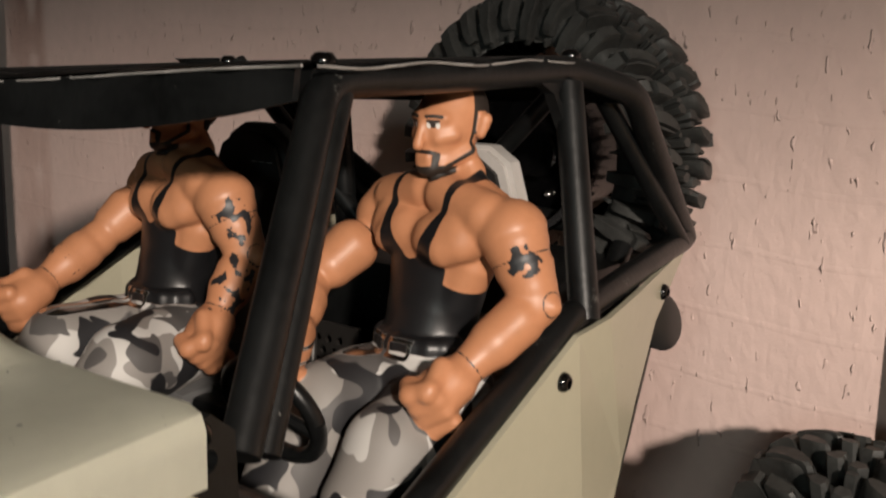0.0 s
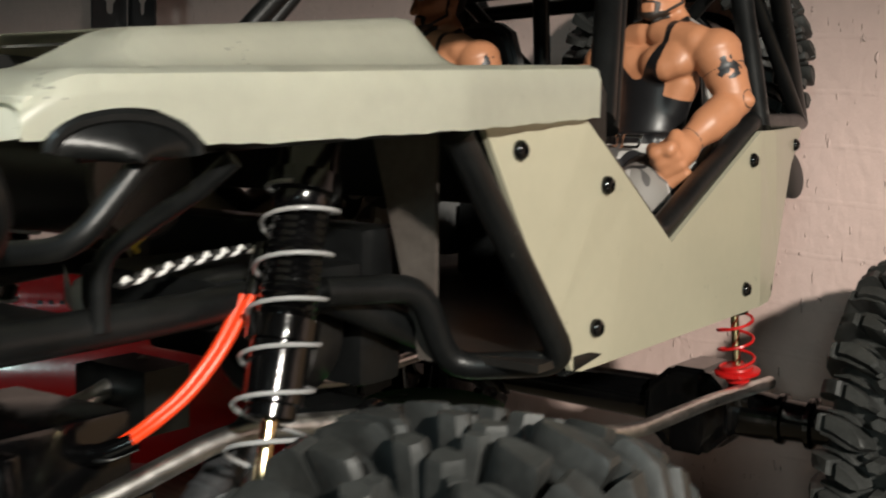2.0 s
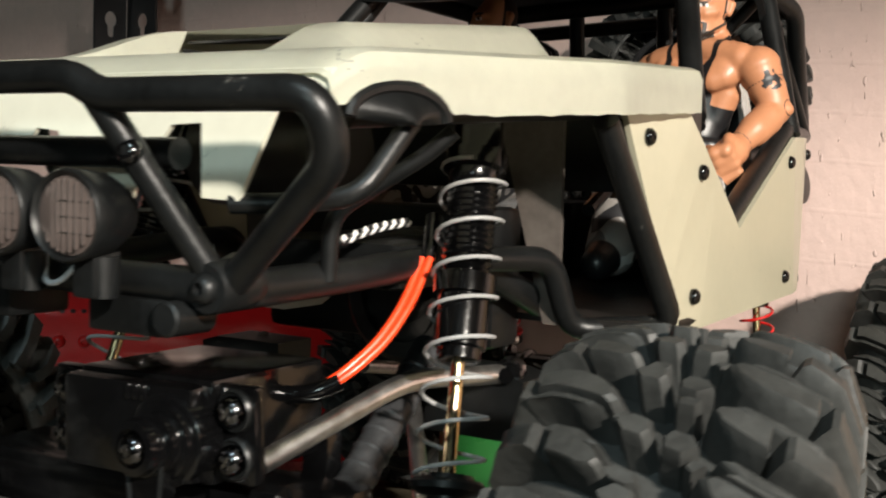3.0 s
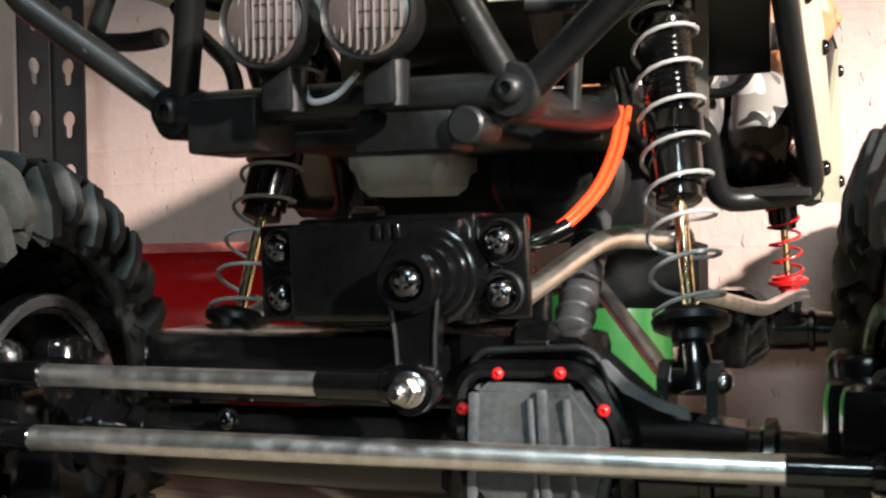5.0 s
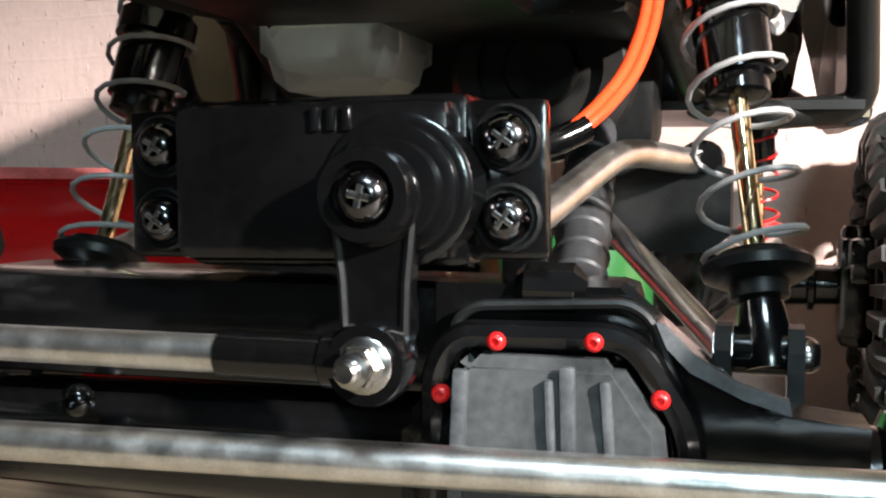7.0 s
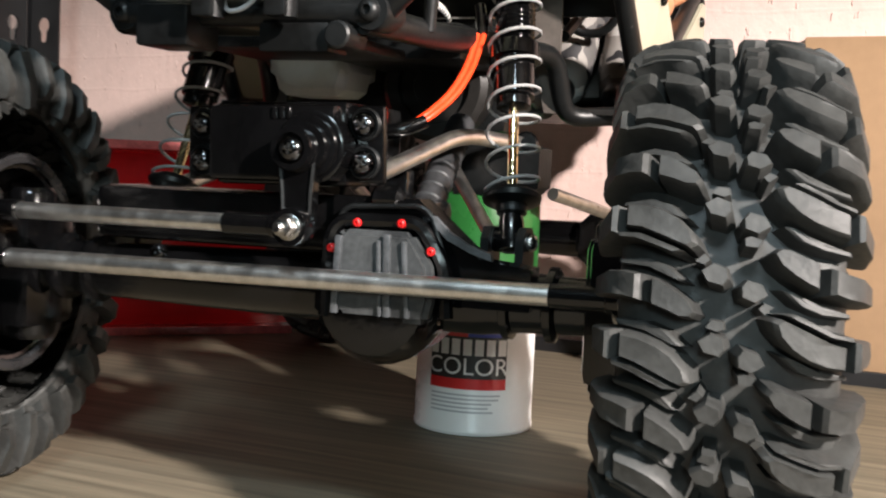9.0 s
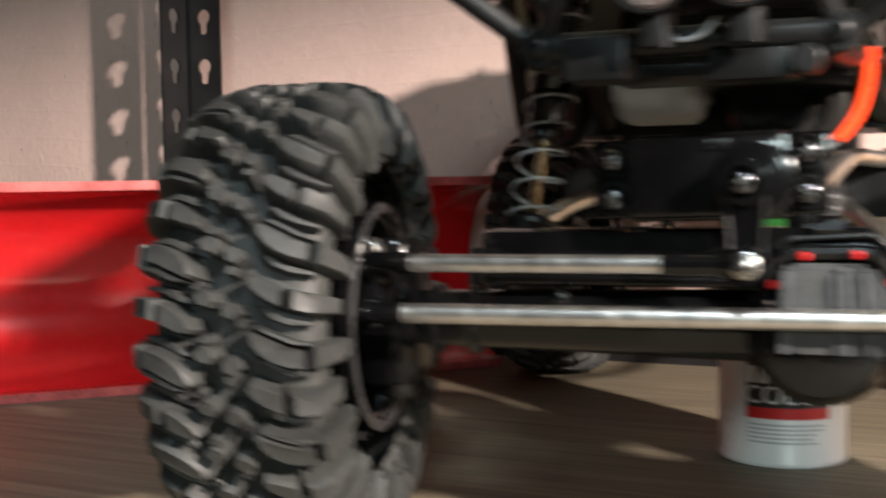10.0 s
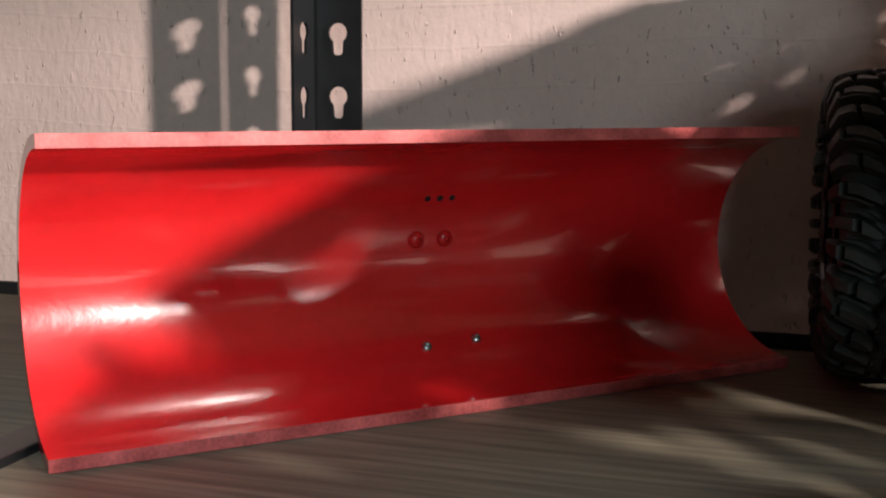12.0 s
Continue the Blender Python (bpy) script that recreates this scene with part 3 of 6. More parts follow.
def tyre_mesh(n=32):
    """A knobbly tyre round the x axis: carcass, chevron lugs that run over the shoulders, centre blocks."""
    bm = bmesh.new()

    def prof(phi, a, h, r_mid=0.0545):
        s, c = math.sin(phi), math.cos(phi)
        return a * math.copysign(abs(s) ** 0.62, s), r_mid + h * math.copysign(abs(c) ** 0.62, c)

    def at(phi, th, a, h):
        x, r = prof(phi, a, h)
        return Vector((x, -r * math.cos(th), r * math.sin(th)))

    A, H = 0.0238, 0.0104
    seg, rows = 84, [radians(-128 + 256 * i / 22) for i in range(23)]
    grid = [[bm.verts.new(at(p, 6.28319 * j / seg, A - 0.0008, H - 0.0018)) for p in rows] for j in range(seg)]
    for j in range(seg):
        a, b = grid[j], grid[(j + 1) % seg]
        for i in range(22):
            bm.faces.new((a[i], b[i], b[i + 1], a[i + 1]))

    def lug(outline, lift=1.0, low=-0.0030):
        """A flat-topped block with steep, slightly battered walls and a narrow worn edge."""
        cp = sum(p for p, _ in outline) / len(outline)
        ct = sum(t for _, t in outline) / len(outline)
        rings = []
        for k, up in ((1.06, low), (0.96, 0.0036 * lift), (0.91, 0.0058 * lift), (0.80, 0.0066 * lift)):
            rings.append([bm.verts.new(at(cp + (p - cp) * k, ct + (t - ct) * k, A + up * 0.62, H + up)) for p, t in outline])
        k = len(outline)
        for a, b in zip(rings, rings[1:]):
            for i in range(k):
                bm.faces.new((a[i], a[(i + 1) % k], b[(i + 1) % k], b[i]))
        cen = bm.verts.new(at(cp, ct, A + 0.0040 * lift, H + 0.0065 * lift))
        for i in range(k):
            bm.faces.new((rings[-1][i], rings[-1][(i + 1) % k], cen))
        # moulded on to the carcass
        root = grid[round(ct / 6.28319 * seg) % seg][0 if cp < 0 else 22]
        bm.faces.new((rings[0][0], rings[0][1], root))

    pitch = 6.28319 / n
    rnd = random.Random(4)

    def phi(f):
        return math.asin(min(1.0, abs(f)) ** 1.613) * (1 if f >= 0 else -1) if abs(f) <= 1 else math.copysign(radians(90 + (abs(f) - 1) * 100), f)

    for k in range(n):
        for side in (-1, 1):
            t0 = (k + (0.25 if side > 0 else 0)) * pitch
            j = rnd.uniform(-0.015, 0.015)
            d = lambda *pts: [(side * phi(f), t0 + side * (t + j) * pitch) for f, t in pts]  # noqa: E731
            if k % 2:
                # broad shoulder lug: curved inner end, a thin raised rib along it, a square end over the shoulder
                lug(d((0.82, 0.04), (0.70, 0.10), (0.54, 0.24), (0.40, 0.36), (0.29, 0.44), (0.23, 0.38), (0.27, 0.18), (0.38, -0.03), (0.52, -0.20), (0.68, -0.31), (0.82, -0.35)))
                lug(d((0.88, 0.17), (0.74, 0.23), (0.56, 0.38), (0.40, 0.50), (0.32, 0.48), (0.40, 0.41), (0.54, 0.30), (0.70, 0.16), (0.88, 0.10)), 0.93)
                lug(d((1.13, 0.14), (1.00, 0.15), (0.845, 0.16), (0.845, -0.35), (1.00, -0.36), (1.13, -0.34)), 1.05)
                lug(d((1.24, 0.04), (1.13, 0.06), (1.13, -0.26), (1.24, -0.22)), 0.55)
            else:
                # narrower lug cut in two by a slit
                lug(d((0.60, 0.25), (0.48, 0.34), (0.36, 0.44), (0.27, 0.44), (0.23, 0.36), (0.29, 0.18), (0.40, 0.02), (0.52, -0.12), (0.60, -0.19)))
                lug(d((1.03, 0.12), (0.90, 0.14), (0.76, 0.17), (0.64, 0.22), (0.64, -0.21), (0.76, -0.27), (0.90, -0.29), (1.03, -0.27)), 1.0)
                lug(d((1.20, -0.02), (1.06, 0.0), (1.06, -0.16), (1.20, -0.14)), 0.5)
            # thin low rib that follows the lug in the groove
            lug(d((0.92, -0.45), (0.70, -0.42), (0.52, -0.30), (0.38, -0.12), (0.33, -0.13), (0.48, -0.37), (0.68, -0.50), (0.92, -0.52)), 0.42)
            # stepped centre blocks on either side of the slanting channel
            lug(d((0.25, -0.28), (0.20, -0.10), (0.07, -0.04), (0.01, -0.16), (0.03, -0.34), (0.15, -0.42)), 0.97)
            if k % 2:
                lug(d((0.20, -0.46), (0.10, -0.40), (0.04, -0.44), (0.05, -0.58), (0.16, -0.60)), 0.86)
            else:
                lug(d((0.30, -0.42), (0.22, -0.36), (0.17, -0.46), (0.22, -0.56)), 0.75)
    return bm


def rim_mesh():
    bm = bmesh.new()
    n = 36
    prof = [(-0.021, 0.0300), (-0.0225, 0.0335), (-0.0225, 0.0350), (-0.019, 0.0352), (-0.017, 0.0310), (0.017, 0.0310), (0.019, 0.0352), (0.0225, 0.0350), (0.0225, 0.0335), (0.021, 0.0300), (0.015, 0.0285), (-0.004, 0.0275), (-0.006, 0.010), (-0.0045, 0.0095), (-0.0030, 0.0280), (-0.015, 0.0285)]
    rings = [[bm.verts.new((x, r * math.cos(6.28319 * j / n), r * math.sin(6.28319 * j / n))) for j in range(n)] for x, r in prof]
    for i in range(len(rings)):
        a, b = rings[i], rings[(i + 1) % len(rings)]
        for j in range(n):
            bm.faces.new((a[j], a[(j + 1) % n], b[(j + 1) % n], b[j]))
    lathe(bm, [(-0.012, 0.0105), (-0.011, 0.0115), (0.010, 0.0115), (0.012, 0.009)], (0, 0, 0), (1, 0, 0), 18)
    return bm


tyre_data = part("tyre", tyre_mesh(), M_RUBBER).data
tyre_data.set_sharp_from_angle(angle=radians(34))
bpy.data.objects.remove(bpy.data.objects["tyre"])
rim_data = part("wheel", rim_mesh(), M_GLOSS).data
bpy.data.objects.remove(bpy.data.objects["wheel"])


bead_data = []
for s in (-1, 1):
    bm = bmesh.new()
    rings = [[bm.verts.new((s * x, r * math.cos(6.28319 * j / 40), r * math.sin(6.28319 * j / 40))) for j in range(40)] for x, r in ((0.0224, 0.0340), (0.0234, 0.0347), (0.0240, 0.0338), (0.0238, 0.0318), (0.0224, 0.0312))]
    for i in range(5):
        for j in range(40):
            bm.faces.new((rings[i][j], rings[i][(j + 1) % 40], rings[(i + 1) % 5][(j + 1) % 40], rings[(i + 1) % 5][j]))
    o = part("bead_ring", bm, M_BEAD)
    bead_data.append(o.data)
    bpy.data.objects.remove(o)


def wheel(m, label):
    w = part("wheel", rim_data, None, car, label, m=m)
    part("tyre", tyre_data, None, w, "black knobbly crawler tyre")
    part("bead_ring", bead_data[0], None, w, "thin black bead ring")
    part("bead_ring", bead_data[1], None, w, "thin black bead ring")
    for k in range(6):
        a = k * math.pi / 3
        screw(w, (-0.0065, 0.019 * math.cos(a), 0.019 * math.sin(a)), (-1, 0, 0), 0.0018, M_ZINC)
    return w


for sx, x, y, z, st in ((1, 0.1242, -0.0004, 0.0713, 8.6), (-1, -0.1166, -0.0098, 0.0712, 9.2), (1, HALF, BASE_L, 0.0707, 0), (-1, -0.1318, 0.3240, 0.0707, 0)):
    spin = random.uniform(0, 360)
    wheel(Matrix.Translation((x, y, z)) @ pose(0, 0, 0, 0, 0, st) @ pose(0, 0, 0, spin) @ (pose(0, 0, 0, 0, 180, 0) if sx < 0 else Matrix()), "black wheel with knobbly tyre")
wheel(pose(0.0040, 0.3440, 0.2130, 0, 0, 84) @ pose(0, 0, 0, 17) @ Matrix.Scale(0.79, 4), "spare wheel carried upright behind the cab")


# --- side panels ---
def side_panel(side):
    """A sheet side with the notch for the cab opening and a rear part that bends inwards."""
    out = [(0.0666, 0.1866), (0.1050, 0.1890), (0.1080, 0.1868), (0.1583, 0.1546), (0.2245, 0.1862), (0.2420, 0.1868), (0.3290, 0.1895), (0.2890, 0.1745), (0.2710, 0.1570), (0.2590, 0.1425), (0.2500, 0.1300), (0.2440, 0.1285), (0.1090, 0.1262), (0.1045, 0.1270)]

    def x_of(y, z):
        bend = max(0, y - 0.235)
        return 0.0845 - (0.0845 - 0.0640) * min(1, bend / 0.094) ** 1.1 - max(0, 0.112 - y) * 0.075

    bm = bmesh.new()
    pts = []
    for (y0, z0), (y1, z1) in zip(out, out[1:] + out[:1]):
        k = max(1, int(math.hypot(y1 - y0, z1 - z0) / 0.012))
        pts += [(y0 + (y1 - y0) * i / k, z0 + (z1 - z0) * i / k) for i in range(k)]
    plate(bm, pts, 0.0016, lambda u, v, w: (side * (x_of(u, v) + w), u, v))
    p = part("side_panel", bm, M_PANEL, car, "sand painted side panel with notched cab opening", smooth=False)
    for y, z in ((0.0803, 0.1800), (0.1178, 0.1715), (0.1150, 0.1362), (0.2176, 0.1769), (0.2168, 0.1356), (0.2956, 0.1818)):
        screw(p, (side * (x_of(y, z) + 0.0001), y, z), (side, 0, 0), 0.0024)
    bm = bmesh.new()
    lathe(bm, [(-0.02, 0.0125), (0.0012, 0.0130), (0.0018, 0.0115)], (0, 0, 0), (1, 0, 0), 24)
    part("oval_plug", bm, M_INK, p, "black oval cap behind the rear edge", m=Matrix.Translation((side * 0.0665, 0.3050, 0.1705)) @ pose(0, 0, 0, 0, 0, -side * 12) @ pose(0, 0, 0, -38) @ Matrix.Diagonal((side, 0.95, 0.62, 1)))
    return p


side_panel(1)
side_panel(-1)


# --- bonnet with raised scoop ---
def hood():
    bm = bmesh.new()
    y0, y1 = -0.0310, 0.1098
    MX, MY, CX = 0.0238, 0.0135, 0.0015

    def half_width(y):
        return 0.0590 + 0.0272 * min(1, (y + 0.042) / 0.148 * 1.55) ** 0.8

    def smooth(t):
        t = min(1, max(0, t))
        return t * t * (3 - 2 * t)

    def base_z(y):
        nose = max(0, 1 - (y - y0) / 0.010)
        return 0.1930 + 0.0074 * (y + 0.010) / 0.120 - 0.0052 * nose ** 2

    def top(x, y, hump):
        u = x - CX
        lip = MY - (u - MX) * 0.16  # the mouth lies askew to the car
        side = smooth((0.0465 - abs(u)) / 0.013)
        fade = 1 - smooth((y - 0.0985) / 0.0135)
        if hump:
            up = 1.0
        else:
            inside = abs(u) < MX
            up = 0.0 if inside else smooth((y + (0.022 if u < 0 else 0.012) - 0.006 * (abs(u) - MX) / 0.02) / (0.040 if u < 0 else 0.027))
            if y > lip:
                up = 1.0
        return base_z(y) + (0.0084 + 0.0046 * (y - 0.018) / 0.085) * side * fade * up

    core = [CX + k for k in (-0.0470, -0.0440, -0.0410, -0.0380, -0.0350, -0.0320, -0.0290, -0.0262, -MX - 0.0006, -MX + 0.0001, -0.019, -0.013, -0.006, 0.0, 0.006, 0.013, 0.019, MX - 0.0001, MX + 0.0006, 0.0262, 0.0290, 0.0320, 0.0350, 0.0380, 0.0410, 0.0440, 0.0470)]
    rows = [y0 + (MY - 0.004 - y0) * i / 14 for i in range(15)] + ["front", "lip"] + [MY + 0.010 + (y1 - MY - 0.010) * i / 26 for i in range(27)]
    grid = []
    for y in rows:
        row = []
        skew = isinstance(y, str)
        yy = MY if skew else y
        w = half_width(yy)
        flat = w - 0.0035
        xs = [-flat + (core[0] + flat) * k / 3 for k in range(3)] + core + [core[-1] + (flat - core[-1]) * k / 3 for k in (1, 2, 3)]
        for s in (-1, 1):
            line = []
            for a in (0.25, 0.5, 0.65, 0.8, 1.0):
                x = s * (flat + 0.0035 * math.sin(min(1, a * 2) * 1.5708))
                low = max(0.1808, 0.1802 + 0.0074 * (yy + 0.004) / 0.11) + 0.00015 * math.sin(yy * 420) + 0.00012 * math.sin(yy * 1130)
                k = (yy + 0.0153) / 0.0112
                arch = 0.0056 * math.sqrt(1 - k * k) if abs(k) < 1 else 0
                b = base_z(yy)
                z = b - 0.0035 * (1 - math.cos(min(1, a * 2) * 1.5708)) if a <= 0.5 else (b - 0.0035) + (low + arch - b + 0.0035) * (a - 0.5) * 2
                line.append((x, yy, z))
            if s < 0:
                row += [bm.verts.new(p) for p in reversed(line)]
            else:
                tail = [bm.verts.new(p) for p in line]
        for x in xs:
            yv = yy
            if skew and abs(x - CX) < 0.047:
                yv = MY - (x - CX) * 0.16 + (0.0045 if y == "lip" else 0.0)
            row.append(bm.verts.new((x, yv, top(x, yv, y == "lip"))))
        row += tail
        grid.append(row)
    for ra, rb, ya, yb in zip(grid, grid[1:], rows, rows[1:]):
        for i in range(len(ra) - 1):
            c = (ra[i].co + rb[i + 1].co) / 2
            if abs(c.x - CX) < MX and (ya == "front" or MY - 0.0135 < c.y < MY + 0.002):
                continue  # the open mouth of the scoop
            bm.faces.new((ra[i], ra[i + 1], rb[i + 1], rb[i]))
    bmesh.ops.solidify(bm, geom=bm.faces[:], thickness=0.0010)
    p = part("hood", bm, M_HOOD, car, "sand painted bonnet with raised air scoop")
    # Black liner sheets put the shade inside the scoop into colour.
    bm = bmesh.new()
    plate(bm, [(-0.0275, -0.006), (0.0275, -0.006), (0.0275, 0.060), (-0.0275, 0.060)], 0.0008, lambda u, v, w: (u + CX, v, base_z(v) - 0.0042 + w))
    plate(bm, [(-0.0232, 0.0215), (0.0232, 0.0142), (0.0232, 0.060), (-0.0232, 0.060)], 0.0006, lambda u, v, w: (u + CX, v, top(CX, v, True) - 0.0026 + w))
    for q in (-1, 1):
        box(bm, (CX + q * 0.0236 - 0.0003, 0.0205 if q < 0 else 0.0140, 0.1880), (CX + q * 0.0236 + 0.0003, 0.060, 0.1990), 0.0001)
    box(bm, (-0.0220, 0.054, 0.1880), (0.0250, 0.060, 0.1985), 0.0005)
    part("scoop_shade_liner", bm, M_INK, p, "black liner sheets that paint the shade inside the scoop", smooth=False)
    bm = bmesh.new()
    box(bm, (-0.006, 0.030, 0.1955), (0.018, 0.042, 0.1982), 0.0008)
    part("scoop_block", bm, M_BLACK, p)
    bm = bmesh.new()
    lathe(bm, [(0, 0.0026), (0.004, 0.0022)], (0.004, 0.036, 0.1996), (0.3, -1, 0.2), 12)
    part("red_plug", bm, M_REDPART, p, "small red plug inside the scoop")
    # front grille sheet with cut-outs
    bm = bmesh.new()
    outline = [(-0.0350, 0.1876), (0.0634, 0.1876), (0.0628, 0.1812), (0.0508, 0.1800), (0.0428, 0.1625), (0.0335, 0.1628), (0.0325, 0.1774), (0.0246, 0.1770), (0.0180, 0.1690), (0.0140, 0.1615), (-0.0060, 0.1622), (-0.0080, 0.1755), (-0.0150, 0.1762), (-0.0165, 0.1738), (-0.0340, 0.1738)]
    plate(bm, outline, 0.0012, lambda u, v, w: (u, y0 + 0.0005 + w + max(0, v - 0.170) * 0.10, v))
    part("grille_sheet", bm, M_HOOD, p, "sand painted sheet below the bonnet front", smooth=False)
    # black edging in the wheel arch cut-outs
    for s in (-1, 1):
        bm = bmesh.new()
        w = half_width(-0.0153)
        arc = [(s * (w - 0.0004 + 0.0034 * math.cos(a)), -0.0153 + 0.0117 * math.cos(a), 0.1790 + 0.0060 * math.sin(a)) for a in [math.pi * k / 14 for k in range(15)]]
        sweep(bm, arc, 0.0013, 8)
        rings = []
        for k in range(8):
            f = k / 7
            e = 1 - f
            bulge = 0.0042 * math.sin(1.5708 * f)
            rings.append([bm.verts.new((s * (w - 0.0004 + bulge * math.sin(a) ** 0.5 + 0.0034 * e * math.cos(a)), -0.0153 + 0.0117 * (e if f > 0.9 else e ** 0.8) * math.cos(a), 0.1788 + 0.0060 * e * math.sin(a) - 0.0012 * f)) for a in [math.pi * q / 14 for q in range(15)]])
        for ra, rb in zip(rings, rings[1:]):
            for q in range(14):
                bm.faces.new((ra[q], ra[q + 1], rb[q + 1], rb[q]))
        bmesh.ops.remove_doubles(bm, verts=bm.verts[:], dist=0.00002)
        part("arch_trim", bm, M_BLACK, p, "black rounded arch filler")
    return p


hood()

# --- tube frame ---
TUBE = 0.0037


def tube(name, pts, r=TUBE, rad=0.008, mat=None, label="", parent=None):
    bm = bmesh.new()
    sweep(bm, pts, r, 14, rad)
    return part(name, bm, mat or M_BLACK, parent or car, label)


for s in (-1, 1):
    # A pillar, roof rail, rear bars
    dip = 0.0 if s > 0 else 0.0062
    tube("roof_rail", [(s * 0.0800, 0.1220, 0.1875), (s * 0.0600, 0.1640, 0.2450 - dip), (s * 0.0625, 0.2540, 0.2455 - dip), (s * 0.0690, 0.2760, 0.2395 - dip), (s * 0.0600, 0.3360, 0.1905)], rad=0.006, label="black cage tube along the roof edge")
    tube("a_pillar_brace", [(s * 0.0785, 0.1292, 0.1850), (s * 0.0606, 0.1680, 0.2425 - dip)], 0.0028, 0)
    tube("b_pillar", [(s * 0.0800, 0.2350, 0.1870), (s * 0.0640, 0.2500, 0.2420 - dip)], 0.0038, 0)
    tube("rear_stay", [(s * 0.0600, 0.2760, 0.2380), (s * 0.0640, 0.3240, 0.1910)], 0.0028, 0)
    tube("door_bar", [(s * 0.0790, 0.1080, 0.1880), (s * 0.0800, 0.1560, 0.1560), (s * 0.0790, 0.2280, 0.1885), (s * 0.0620, 0.3300, 0.1910)], 0.0036, 0.004, label="black tube along the cab opening")
    tube("front_edge_tube", [(s * 0.0775, 0.0630, 0.1830), (s * 0.0825, 0.1040, 0.1290), (s * 0.0575, 0.0905, 0.1265), (s * 0.0560, 0.0800, 0.1470), (s * 0.0470, 0.0560, 0.1475)], 0.0034, 0.007)
    tube("sill_tube", [(s * 0.0810, 0.1050, 0.1285), (s * 0.0790, 0.2380, 0.1335), (s * 0.0480, 0.2900, 0.1580), (s * 0.0460, 0.3200, 0.1880)], 0.0036, 0.006)
    tube("hood_edge_tube", [(s * 0.0780, 0.1120, 0.1900), (s * 0.0700, 0.0300, 0.1840), (s * 0.0560, -0.0160, 0.1800)], 0.0030, 0.006)
    tube("frame_rail", [(s * 0.0360, -0.0330, 0.1440), (s * 0.0380, 0.0180, 0.1455), (s * 0.0420, 0.0560, 0.1480), (s * 0.0480, 0.1000, 0.1300)], 0.0040, 0.008, label="black lower frame tube")
    tube("front_stay", [(s * 0.0405, 0.0005, 0.1450), (s * 0.0415, 0.0000, 0.1595), (s * 0.0600, 0.0085, 0.1729), (s * 0.0650, 0.0110, 0.1780)], 0.0019, 0.005)
    tube("front_stay", [(s * 0.0400, -0.0305, 0.1620), (s * 0.0486, -0.0266, 0.1622), (s * 0.0645, -0.0225, 0.1640), (s * 0.0688, -0.0090, 0.1812)], 0.0021, 0.006)
    # gussets with lightening holes
    bm = bmesh.new()
    ring = lambda cu, cv, r: [(cu + r * math.cos(6.2832 * i / 12), cv + r * math.sin(6.2832 * i / 12)) for i in range(12)]  # noqa: E731
    plate(bm, [(0.2500, 0.2440), (0.2340, 0.2440), (0.2415, 0.2400), (0.2455, 0.2300), (0.2475, 0.2230), (0.2500, 0.2230)], 0.0030, lambda u, v, w: (s * (0.0645 + w + (0.243 - v) * 0.2), u, v), [ring(0.2455, 0.2395, 0.0018)])
    part("gusset", bm, M_BLACK, car, "black corner gusset with a hole", smooth=False)
    bm = bmesh.new()
    plate(bm, [(0.1060, 0.1950), (0.1130, 0.1980), (0.1180, 0.1940), (0.1190, 0.1760), (0.1130, 0.1700), (0.1080, 0.1730)], 0.0050, lambda u, v, w: (s * (0.0835 + w), u, v), [ring(0.1125, 0.1905, 0.0019), ring(0.1135, 0.1800, 0.0019)])
    b = part("pillar_bracket", bm, M_BLACK, car, "black bracket at the pillar foot", smooth=False)
    screw(b, (s * 0.0838, 0.1098, 0.1955), (s, 0, 0), 0.0026)

tube("roof_bar_front", [(-0.0600, 0.1640, 0.2390), (-0.030, 0.1660, 0.2385), (0.026, 0.1660, 0.2405), (0.0600, 0.1640, 0.2450)], 0.0034, 0.02)
tube("roof_bar_rear", [(-0.0625, 0.2540, 0.2393), (0.0625, 0.2540, 0.2455)], 0.0038, 0)
tube("dash_bar", [(-0.0780, 0.1130, 0.1930), (0.0780, 0.1130, 0.1930)], 0.0035, 0)
tube("rear_bar", [(-0.0600, 0.3360, 0.1905), (0.0600, 0.3360, 0.1905)], 0.0036, 0)
tube("rear_bar", [(-0.0690, 0.2760, 0.2333), (0.0690, 0.2760, 0.2395)], 0.0032, 0)
for s in (-1, 1):
    tube("cross_brace", [(s * 0.060, 0.2560, 0.2430), (s * 0.006, 0.2620, 0.1900)], 0.0026, 0)
    tube("cross_brace", [(s * 0.020, 0.2580, 0.2430), (s * 0.020, 0.2640, 0.1850)], 0.0034, 0)

# roof sheet with a worn wavy edge
bm = bmesh.new()
wav = lambda t, k: 0.0009 * math.sin(t * 310 + k) + 0.0006 * math.sin(t * 830 + 2 * k)  # noqa: E731
sag = lambda x, y: 0.0085 * (0.060 - x) / 0.124 * max(0.7, min(1, 0.7 + 0.3 * (0.235 - y) / 0.07))  # noqa: E731
ys = [0.1570 + 0.1010 * i / 30 for i in range(31)]
xs = [-0.0640 + 0.1280 * i / 30 for i in range(31)]
edge = [(0.0650 + wav(y, 1), y) for y in ys] + [(x, 0.2590 + wav(x, 2)) for x in reversed(xs)] + [(-0.0650 + wav(y, 3), y) for y in reversed(ys)] + [(x, 0.1550 + wav(x, 4)) for x in xs]
rows = []
for v in ys:
    rows.append([bm.verts.new((u + wav(v, 1 if u > 0 else 3) * abs(u) / 0.064, v + wav(u, 2) * (1 if v in (ys[0], ys[-1]) else 0), 0.2484 + 0.0005 * math.sin(v * 160 + u * 40) - sag(u, v))) for u in xs])
for ra, rb in zip(rows, rows[1:]):
    for q in range(len(xs) - 1):
        bm.faces.new((ra[q], ra[q + 1], rb[q + 1], rb[q]))
